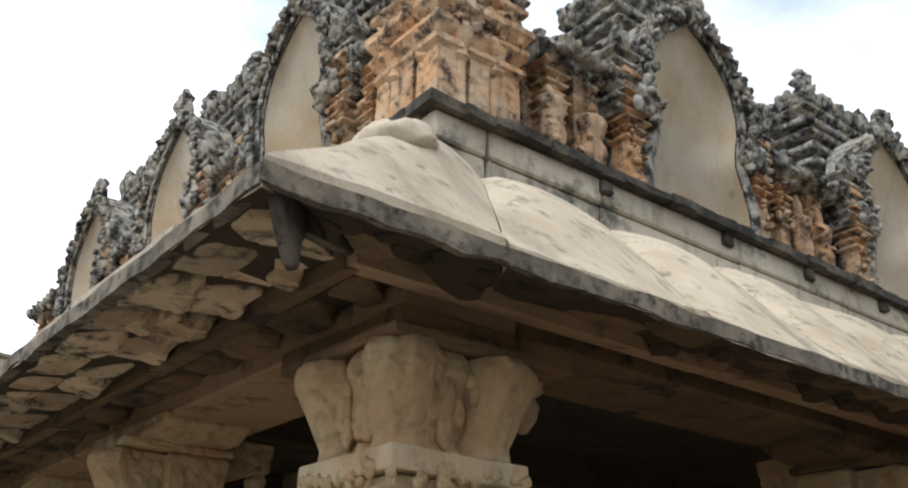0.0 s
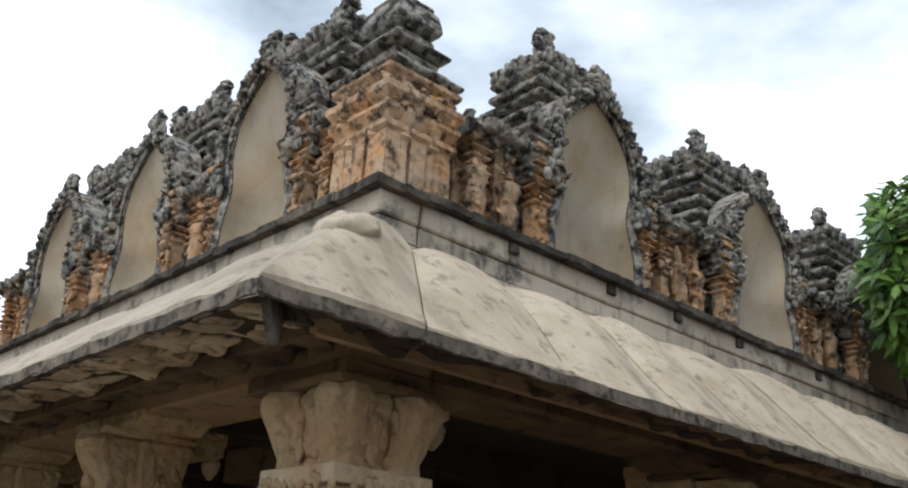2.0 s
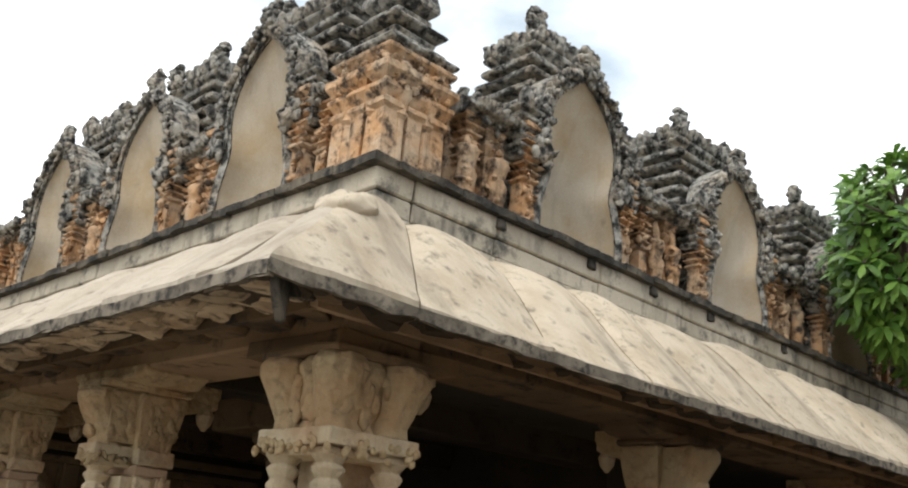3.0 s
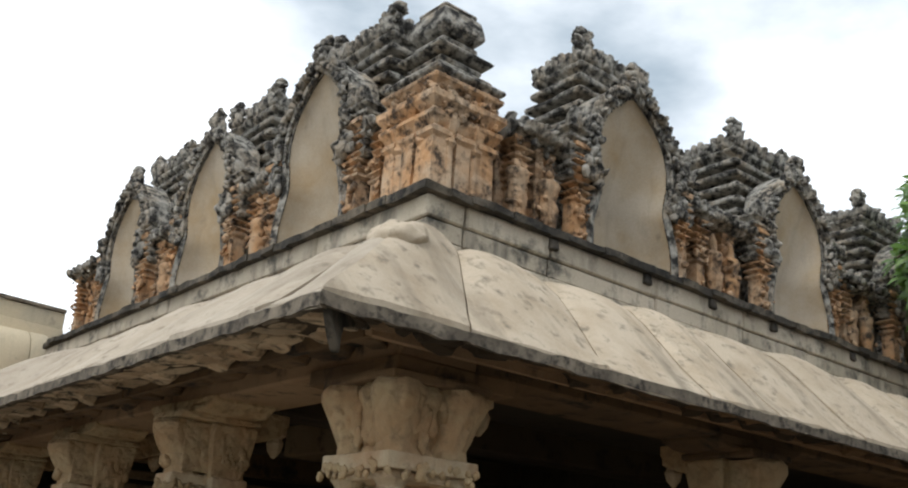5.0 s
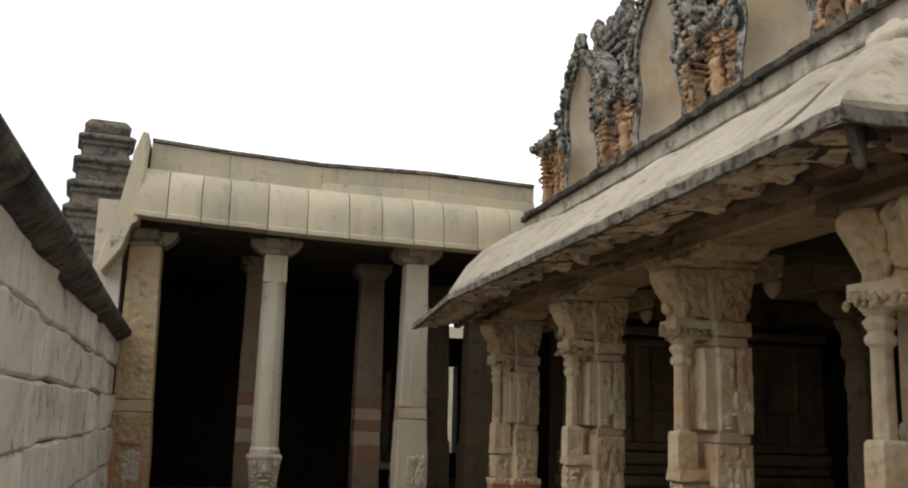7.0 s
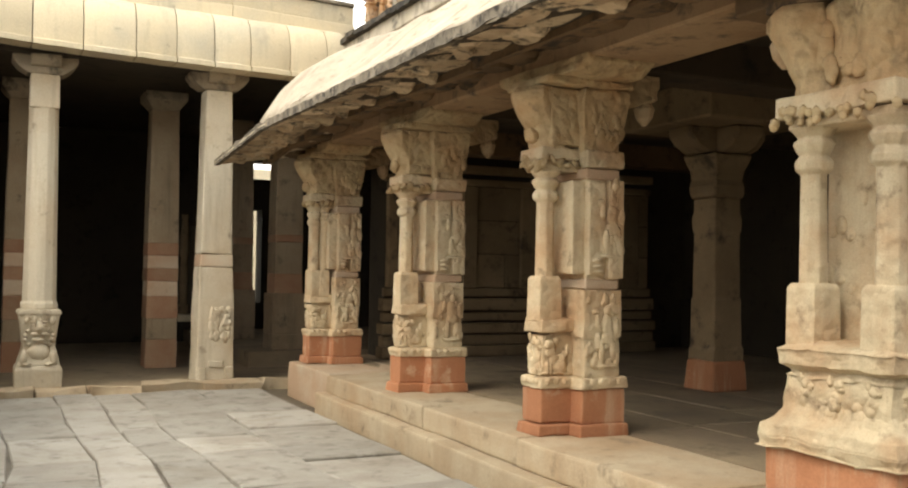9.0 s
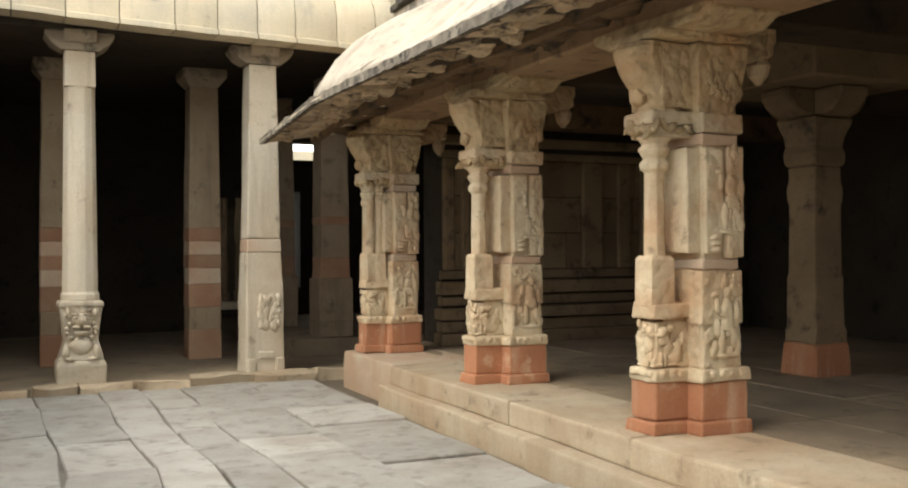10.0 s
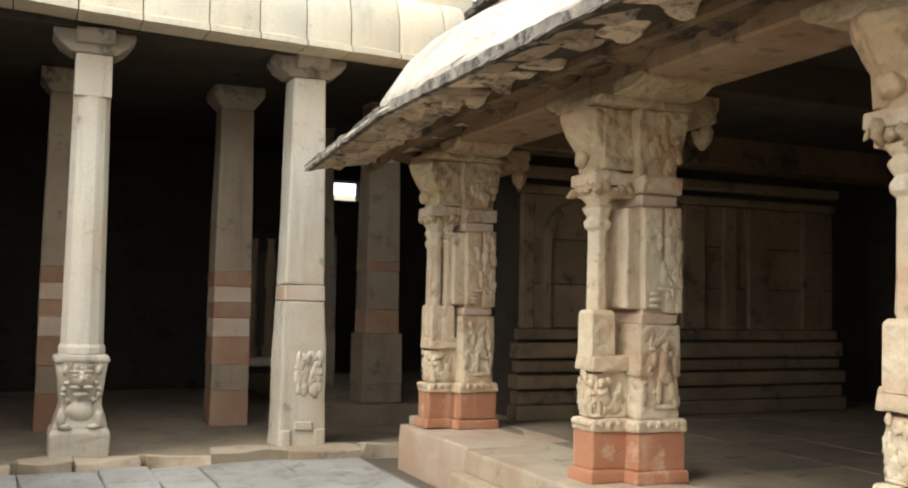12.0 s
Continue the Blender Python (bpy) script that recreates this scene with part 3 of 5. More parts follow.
def crouching_beast(bm, face, u, at, z, k=1.0):
    """A worn seated beast: haunch, chest, head, forelegs and mane, in half relief."""
    for du, dz, ru, rz, d in ((0.035, 0.055, 0.06, 0.05, 0.012), (0.06, 0.11, 0.035, 0.045, 0.010), (-0.01, 0.11, 0.038, 0.05, 0.014), (-0.03, 0.15, 0.04, 0.035, 0.016), (-0.04, 0.20, 0.036, 0.03, 0.02), (-0.062, 0.185, 0.018, 0.016, 0.022), (-0.06, 0.045, 0.013, 0.05, 0.014), (-0.025, 0.04, 0.013, 0.045, 0.014), (0.005, 0.215, 0.022, 0.028, 0.014), (0.085, 0.15, 0.012, 0.05, 0.009), (-0.07, 0.008, 0.03, 0.012, 0.016), (0.03, 0.008, 0.06, 0.012, 0.014)):
        du, dz = du + rnd.uniform(-0.006, 0.006), dz + rnd.uniform(-0.006, 0.006)
        if face == "y":
            lump(bm, u + du * k, at, z + dz * k, ru * k, d, rz * k, 0.33, 2)
        else:
            lump(bm, at, u + du * k, z + dz * k, d, ru * k, rz * k, 0.33, 2)


def carved_figure(bm, x, y, z, h, face="y"):
    """A dancing shape in low relief, worn."""
    k = h / 0.42
    for dx, dz, rx, rz in ((0.01, 0.37, 0.028, 0.036), (0, 0.27, 0.048, 0.075), (0.01, 0.19, 0.05, 0.05), (-0.04, 0.10, 0.026, 0.09), (0.05, 0.11, 0.026, 0.075), (0.075, 0.05, 0.024, 0.05), (-0.07, 0.30, 0.022, 0.06), (-0.085, 0.36, 0.03, 0.02), (0.075, 0.26, 0.022, 0.06), (0.0, 0.01, 0.09, 0.016)):
        if face == "y":
            lump(bm, x + dx * k, y, z + dz * k, rx * k, 0.012, rz * k, 0.3, 2)
        else:
            lump(bm, x, y + dx * k, z + dz * k, 0.017, rx * k, rz * k, 0.2, 2)


def colonnette(parent, x, y, r=0.055):
    bm = bmesh.new()
    turned(bm, ((r * 1.28, 0.70), (r * 1.24, 0.96), (r * 1.05, 0.98)), 4, x, y, True)
    turned(bm, ((r, 0.975), (r * 0.92, 1.44), (r * 1.3, 1.46), (r * 1.38, 1.49), (r * 1.0, 1.52), (r * 1.25, 1.54), (r * 1.5, 1.57), (r * 1.1, 1.595), (r * 1.7, 1.64)), 8, x, y, False, math.pi / 8)
    part("colonnette", bevelled(bm, 0.004), M_PILLAR, parent)


def bell(bm, x, y, dx, dy, r0=0.075, r1=0.15):
    """A lotus bell that flares outwards under the corbel slab."""
    k = 10
    rings = []
    for f, z, r in ((0.0, 1.77, r0 * 1.1), (0.05, 1.82, r0), (0.25, 1.90, r0 * 1.15), (0.75, 1.99, r1 * 0.9), (1.0, 2.06, r1), (1.0, 2.11, r1 * 1.02), (0.8, 2.15, r1 * 0.9)):
        rings.append([bm.verts.new((x + dx * f + r * (1 + 0.08 * (i % 2)) * math.cos(2 * math.pi * i / k), y + dy * f + r * (1 + 0.08 * (i % 2)) * math.sin(2 * math.pi * i / k), z)) for i in range(k)])
    for a, b in zip(rings, rings[1:]):
        for i in range(k):
            bm.faces.new((a[i], a[(i + 1) % k], b[(i + 1) % k], b[i]))
    bm.faces.new(rings[0])
    bm.faces.new(rings[-1])


def hall_pillar(at, turn=0.0, corner=False, pair=False, label="carved granite pillar with a slender colonnette and red-washed base"):
    """Front looks to local -x. A narrow colonnette block stands before a wider carved core."""
    p = thing("hall_pillar", label, "pillar", "pillars of the hall", "", at, turn)
    if corner:
        blocks = [(-0.32, -0.32, 0.32, 0.32)]
        spots = [(-0.20, -0.20), (-0.20, 0.19), (0.19, -0.20)]
        core = (-0.06, -0.06, 0.24, 0.24)
    else:
        blocks = [(-0.27, -0.105, 0.0, 0.105), (-0.05, -0.225, 0.25, 0.225)]
        spots = [(-0.195, 0.0)] if not pair else [(-0.21, -0.055), (-0.12, -0.06), (-0.21, 0.06)]
        core = (-0.04, -0.215, 0.24, 0.215)
    # red base with a foot moulding
    bm = bmesh.new()
    for x0, y0, x1, y1 in blocks:
        box(bm, x0 - 0.035, y0 - 0.035, 0, x1 + 0.03, y1 + 0.03, 0.075, 0.004, 0.004)
        box(bm, x0 - 0.01, y0 - 0.01, 0.075, x1 + 0.01, y1 + 0.01, 0.29, 0.0, 0.004)
    part("base", weathered(bevelled(bm, 0.014, 2)), M_RED, p, "red-washed stone base")
    # pedestal
    bm = bmesh.new()
    if corner:
        turned(bm, ((0.345, 0.29), (0.355, 0.33), (0.345, 0.38), (0.30, 0.42), (0.275, 0.46), (0.27, 0.60), (0.255, 0.62), (0.30, 0.64), (0.305, 0.71), (0.27, 0.73), (0.24, 0.74)), 4, 0, 0, True)
        bmesh.ops.subdivide_edges(bm, edges=bm.edges[:], cuts=3, use_grid_fill=True)
        roughened(bm, 0.010, 6.0)
    for x0, y0, x1, y1 in (blocks if not corner else ()):
        box(bm, x0 - 0.025, y0 - 0.025, 0.29, x1 + 0.02, y1 + 0.02, 0.36, 0.006, 0.004)
        q = 0.05 if corner else 0.012
        box(bm, x0 + q, y0 + q, 0.36, x1 - q, y1 - q, 0.62, 0.012, 0.004)
        if x0 < -0.1:
            e = 0.028 if corner else -0.008
            box(bm, x0 + e, y0 + e, 0.63, x1 - e if corner else x1, y1 - e, 0.72, 0.008, 0.004)
            box(bm, x0 + 0.07, y0 + 0.03, 0.61, x1 - 0.03, y1 - 0.03, 0.64)
    bevelled(bm, 0.018, 2)
    part("pedestal", weathered(bm, 0.013), M_PILLAR, p)
    bm = bmesh.new()
    x0, y0, x1, y1 = blocks[0]
    if corner:
        for u in (-0.16, 0.02, 0.18):
            crouching_beast(bm, "x", u, x0 + 0.05, 0.40, 0.85)
            crouching_beast(bm, "y", u, y0 + 0.05, 0.40, 0.85)
    else:
        crouching_beast(bm, "x", 0.0, x0 + 0.014, 0.37, 0.95)
        crouching_beast(bm, "y", -0.17, y0 + 0.012, 0.37, 0.95)
    for k in range(8):
        lump(bm, x0 - 0.018, y0 + (y1 - y0) * (k + 0.5) / 8, 0.335, 0.014, 0.018, 0.022, 0.2, 2)
        lump(bm, x0 + 0.5 * (k + 0.5) / 8, (y0 if corner or k < 4 else blocks[-1][1]) - 0.018, 0.335, 0.022, 0.014, 0.022, 0.2, 2)
    stuff_part("pedestal_carving", bm, M_PILLAR, p)
    # core
    x0, y0, x1, y1 = core
    bm = bmesh.new()
    if corner:
        box(bm, x0, y0, 0.60, x1, y1, 1.66)
    else:
        box(bm, x0 + 0.03, y0 + 0.03, 0.60, x1 - 0.03, y1 - 0.03, 1.66)
        box(bm, x0, y0, 0.60, x1, y1, 0.90, 0.0, 0.003)
        box(bm, x0 - 0.06, y0 + 0.05, 0.99, x0 + 0.05, y1 - 0.05, 1.57, 0, 0.003)
        box(bm, x0 + 0.03, y0, 0.99, x0 + 0.15, y1, 1.57, 0.0, 0.003)
        box(bm, x0 + 0.17, y0 - 0.012, 0.97, x1, y1, 1.58, 0, 0.004)
    part("shaft", weathered(bevelled(bm, 0.010, 2)), M_PILLAR, p)
    if not corner:
        for z0, z1 in ((0.905, 0.965), (1.585, 1.655)):
            bm = bmesh.new()
            box(bm, x0 + 0.012, y0 + 0.012, z0, x1 - 0.012, y1 - 0.012, z1, 0.0, 0.004)
            part("band", weathered(bevelled(bm, 0.008)), M_BANDPALE, p, "faded red band in the joint")
    bm = bmesh.new()
    if not corner:
        carved_figure(bm, x0 + 0.195, y0 - 0.010, 1.10, 0.40)
        carved_figure(bm, x0 + 0.17, y0 - 0.002, 0.42, 0.40)
        relief(bm, "y", x0 + 0.18, x1 - 0.03, 0.99, 1.56, y0 - 0.010, 14, 0.018, 0.010)
        relief(bm, "y", x0 + 0.03, x1 - 0.02, 0.42, 0.87, y0 - 0.001, 34, 0.018, 0.008)
        relief(bm, "y", x0 + 0.18, x1 - 0.02, 0.99, 1.56, y0 - 0.012, 22, 0.016, 0.008)
        relief(bm, "x", -0.09, 0.09, 0.38, 0.61, -0.258, 16, 0.016, 0.009)
        for k in range(3):
            lump(bm, x0 + 0.10, y0, 1.01 + 0.035 * k, 0.045, 0.02, 0.016, 0.1)
    else:
        relief(bm, "x", y0, y1, 0.66, 1.60, x0, 18, 0.02, 0.012)
        relief(bm, "y", x0, x1, 0.66, 1.60, y0, 18, 0.02, 0.012)
    stuff_part("shaft_carving", bm, M_PILLAR, p)
    for x, y in spots:
        colonnette(p, x, y, 0.062 if not pair else 0.042)
    # abacus with drip mouldings
    bm = bmesh.new()
    a = 0.31
    if corner:
        box(bm, -a, -a, 1.68, a, a, 1.77, 0.0, 0.004)
        box(bm, -a + 0.04, -a + 0.04, 1.63, a - 0.04, a - 0.04, 1.68, 0.0, 0.004)
    else:
        box(bm, -0.305, -0.135, 1.70, 0.02, 0.135, 1.775, 0.0, 0.004)
        box(bm, -0.275, -0.11, 1.63, 0.02, 0.11, 1.70, 0.0, 0.004)
        box(bm, -0.03, -0.218, 1.66, 0.25, 0.218, 1.76, 0.0, 0.004)
    part("abacus", weathered(bevelled(bm, 0.014, 2)), M_PILLAR, p)
    bm = bmesh.new()
    if corner:
        for sx, sy in ((-0.16, -0.16), (-0.18, 0.16), (0.16, -0.18), (0.14, 0.14)):
            bell(bm, sx, sy, 0.055 * (1 if sx > 0 else -1), 0.055 * (1 if sy > 0 else -1), 0.11, 0.145)
        bell(bm, -0.05, -0.05, 0, 0, 0.20, 0.25)
    else:
        bell(bm, -0.17, 0.0, -0.10, 0.0, 0.115, 0.16)
        lump(bm, -0.30, 0.0, 1.86, 0.045, 0.07, 0.06, 0.3, 2)
        turned(bm, ((0.155, 1.74), (0.15, 1.80), (0.165, 1.86), (0.19, 2.0), (0.20, 2.13), (0.19, 2.15)), 4, 0.10, 0, True, 0, 0.85, 1.2)
        box(bm, -0.24, -0.14, 1.79, 0.1, 0.14, 2.14, -0.02)
    part("capital", weathered(bevelled(bm, 0.010, 2), 0.009), M_CAPITAL, p)
    bm = bmesh.new()
    if corner:
        relief(bm, "x", -0.2, 0.2, 1.84, 2.10, -0.27, 22, 0.03, 0.02)
        relief(bm, "y", -0.2, 0.2, 1.84, 2.10, -0.27, 22, 0.03, 0.02)
        for _ in range(26):
            lump(bm, rnd.uniform(-a, a), -a - 0.0, rnd.uniform(1.64, 1.72), 0.022, 0.02, 0.025, 0.3)
            lump(bm, -a - 0.0, rnd.uniform(-a, a), rnd.uniform(1.64, 1.72), 0.02, 0.022, 0.025, 0.3)
    else:
        relief(bm, "y", 0.02, 0.22, 1.84, 2.12, -0.215, 30, 0.024, 0.016)
        for k in range(5):
            lump(bm, -0.292, -0.11 + 0.055 * k, 1.675 + rnd.uniform(-0.012, 0.02), 0.024, 0.026, rnd.uniform(0.025, 0.05), 0.37, 2)
        for k in range(6):
            lump(bm, -0.28 + 0.055 * k, -0.126, 1.675 + rnd.uniform(-0.012, 0.02), 0.027, 0.022, rnd.uniform(0.02, 0.045), 0.37, 2)
    stuff_part("capital_carving", bm, M_CAPITAL, p)
    # corbel slab and brackets with lotus buds
    bm = bmesh.new()
    if corner:
        box(bm, -0.33, -0.33, 2.15, 0.36, 0.36, 2.20, 0.0, 0.004)
        box(bm, -0.26, -0.26, 2.19, 0.62, 0.62, 2.29, 0.0, 0.004)
    else:
        box(bm, -0.34, -0.25, 2.15, 0.30, 0.25, 2.20, 0.0, 0.004)
        prism(bm, [(-0.52, 2.29), (-0.52, 2.25), (-0.40, 2.19), (0.40, 2.19), (0.52, 2.25), (0.52, 2.29)], -0.25, 0.25, "x")
    # corner and south corbels use the shaded tone, the others the plain one
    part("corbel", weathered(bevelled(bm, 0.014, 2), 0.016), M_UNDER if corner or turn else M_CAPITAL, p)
    for sx, sy in ((1, 0), (0, 1)) if corner else ((1, 0),):
        bm = bmesh.new()
        outline = [(0.25, 2.20), (0.25, 2.10), (0.42, 2.08), (0.55, 2.13), (0.62, 2.22), (0.62, 2.30), (0.25, 2.30)]
        prism(bm, outline, -0.09, 0.09, "y" if sx else "x")
        bevelled(bm, 0.012, 2)
        br = part("bracket", bm, M_CAPITAL, p)
        bm = bmesh.new()
        turned(bm, ((0.015, 1.98), (0.055, 2.03), (0.07, 2.09), (0.05, 2.13), (0.085, 2.15), (0.085, 2.20)), 8, 0.56 * sx, 0.56 * sy)
        part("lotus_bud", bm, M_PILLAR, br, "hanging lotus bud")
    return p


hall_pillar((2.02, 5.52, FZ))
hall_pillar((2.02, 7.72, FZ))
hall_pillar((2.02, 10.16, FZ), pair=True, label="carved granite pillar with paired colonnettes on a reddish end block")
hall_pillar((2.03, 3.16, FZ), corner=True, label="stout corner pillar with three free colonnettes under a lotus capital")
for x in (5.18, 8.4, 11.6):
    hall_pillar((x, 3.16, FZ), 90)


def inner_pillar(at):
    p = thing("inner_pillar", "brown square stone pillar standing inside the hall", "pillar", "pillars inside the hall", "", at)
    bm = bmesh.new()
    box(bm, -0.19, -0.19, 0, 0.19, 0.19, 0.26, 0.01, 0.005)
    part("base", weathered(bevelled(bm, 0.015)), M_RED, p)
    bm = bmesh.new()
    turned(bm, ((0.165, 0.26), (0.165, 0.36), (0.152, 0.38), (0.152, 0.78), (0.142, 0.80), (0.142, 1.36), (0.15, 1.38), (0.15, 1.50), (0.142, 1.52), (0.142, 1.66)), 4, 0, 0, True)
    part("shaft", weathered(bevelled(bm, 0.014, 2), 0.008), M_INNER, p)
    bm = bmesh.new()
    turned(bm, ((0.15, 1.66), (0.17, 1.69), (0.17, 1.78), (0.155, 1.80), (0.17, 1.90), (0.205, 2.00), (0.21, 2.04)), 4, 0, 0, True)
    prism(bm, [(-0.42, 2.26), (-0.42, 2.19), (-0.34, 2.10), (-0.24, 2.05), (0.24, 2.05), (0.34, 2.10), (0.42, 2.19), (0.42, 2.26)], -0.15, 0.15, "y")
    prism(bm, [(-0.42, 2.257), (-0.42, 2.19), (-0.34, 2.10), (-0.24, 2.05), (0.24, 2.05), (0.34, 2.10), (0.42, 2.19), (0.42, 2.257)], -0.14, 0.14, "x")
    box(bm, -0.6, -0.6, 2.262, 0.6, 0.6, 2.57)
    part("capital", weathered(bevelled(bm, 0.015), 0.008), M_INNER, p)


for x, y in ((4.42, 6.9),):
    inner_pillar((x, y, FZ))

# ---- plinth ----
plinth = thing("plinth", "two-step granite plinth along the hall front", "plinth", "", "structure")
for z0, z1, out, size in ((GZ - 0.04, 0.262, 0.11, 1.9), (0.262, FZ, 0.0, 1.6)):
    for front in ("w", "s"):
        lo, hi = (2.62, 9.05) if front == "w" else (2.3, 12.4)
        cuts = split(lo, hi, size)
        for a, b in zip(cuts, cuts[1:]):
            bm = bmesh.new()
            if front == "w":
                o = out + rnd.uniform(-0.012, 0.012)
                box(bm, 1.59 - o, a + 0.006 - (out if a == lo else 0), z0, 2.3, b - 0.006, z1, 0, 0.006)
            else:
                box(bm, a + 0.006, 2.62 - out, z0, b - 0.006, 3.3, z1, 0, 0.006)
            part("step_block", weathered(bevelled(bm, 0.02, 2), 0.01, 3.0, 3), M_PLINTH, plinth)
bm = bmesh.new()
box(bm, 1.63, 9.08, GZ - 0.04, 2.5, 10.42, FZ, 0, 0.008)
part("end_block", weathered(bevelled(bm, 0.02, 2), 0.01, 3.0, 3), M_BANDPALE, plinth, "reddish end block")
bm = bmesh.new()
box(bm, 1.95, 10.42, GZ - 0.04, 2.5, 11.0, FZ - 0.003, 0, 0.006)
part("step_block", bevelled(bm, 0.018, 2), M_PLINTH, plinth)
bm = bmesh.new()
box(bm, 2.3, 3.3, GZ, 2.6, 10.1, FZ)
part("core", bm, M_FLOOR, plinth)


# ---- gallery across the end of the court ----
GAL_Y = 10.73


def gallery_capital(p, w):
    bm = bmesh.new()
    prism(bm, [(-w - 0.17, 3.46), (-w - 0.17, 3.41), (-w - 0.11, 3.33), (-w - 0.02, 3.27), (w + 0.02, 3.27), (w + 0.11, 3.33), (w + 0.17, 3.41), (w + 0.17, 3.46)], -0.17, 0.17, "y")
    prism(bm, [(-w - 0.12, 3.458), (-w - 0.12, 3.41), (-w - 0.07, 3.34), (w + 0.07, 3.34), (w + 0.12, 3.41), (w + 0.12, 3.458)], -0.15, 0.15, "x")
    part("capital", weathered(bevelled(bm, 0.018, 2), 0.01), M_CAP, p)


def lion_pillar(at):
    """Many-sided shaft over a foot carved as a crouching beast, worn smooth."""
    p = thing("gallery_pillar", "tall many-sided pale granite pillar on a carved beast foot", "pillar", "pillars of the gallery", "", at)
    w = 0.19
    bm = bmesh.new()
    turned(bm, ((w + 0.035, 0.0), (w + 0.04, 0.20), (w + 0.02, 0.24)), 4, 0, 0, True)
    turned(bm, ((w + 0.02, 0.235), (w - 0.01, 0.34), (w - 0.035, 0.42), (w - 0.02, 0.56), (w + 0.0, 0.70), (w + 0.01, 0.76)), 4, 0, 0, True)
    turned(bm, ((w + 0.02, 0.755), (w + 0.025, 0.80), (w - 0.0, 0.82)), 4, 0, 0, True)
    part("foot", weathered(bevelled(bm, 0.022, 2), 0.01), M_GALLERY, p, "foot carved as a crouching beast")
    bm = bmesh.new()
    lump(bm, 0, -w + 0.02, 0.37, 0.11, 0.05, 0.10, 0.3, 2)
    lump(bm, 0, -w + 0.01, 0.63, 0.10, 0.055, 0.075, 0.3, 2)
    lump(bm, 0, -w - 0.035, 0.625, 0.028, 0.03, 0.035, 0.2, 2)
    lump(bm, 0, -w - 0.01, 0.505, 0.065, 0.035, 0.022, 0.3, 2)
    for sx in (-1, 1):
        lump(bm, sx * 0.14, -w + 0.01, 0.31, 0.038, 0.05, 0.08, 0.33, 2)
        lump(bm, sx * 0.105, -w - 0.01, 0.255, 0.05, 0.045, 0.022, 0.3, 2)
        lump(bm, sx * 0.055, -w - 0.03, 0.655, 0.024, 0.022, 0.02, 0.1, 2)
        lump(bm, sx * 0.055, -w - 0.028, 0.69, 0.038, 0.024, 0.014, 0.2, 2)
        lump(bm, sx * 0.05, -w - 0.03, 0.565, 0.04, 0.026, 0.018, 0.2, 2)
        lump(bm, sx * 0.125, -w, 0.70, 0.025, 0.03, 0.04, 0.3, 2)
        for k in range(6):
            lump(bm, sx * (0.10 + 0.035 * math.sin(k)), -w + 0.012, 0.46 + 0.045 * k, 0.024, 0.024, 0.022, 0.33, 2)
    relief(bm, "y", -0.14, 0.14, 0.71, 0.77, -w + 0.0, 16, 0.018, 0.016)
    stuff_part("foot_carving", bm, M_GALLERY, p)
    bm = bmesh.new()
    turned(bm, ((w - 0.01, 0.82), (w - 0.01, 0.88), (w - 0.025, 0.90), (w - 0.045, 2.90), (w - 0.04, 2.92)), 12, 0, 0, False, math.pi / 12, 1.03, 1.03)
    turned(bm, ((w - 0.045, 2.92), (w - 0.05, 3.27)), 4, 0, 0, True)
    part("shaft", bevelled(bm, 0.006), M_GALLERY, p)
    gallery_capital(p, w - 0.04)
    return p


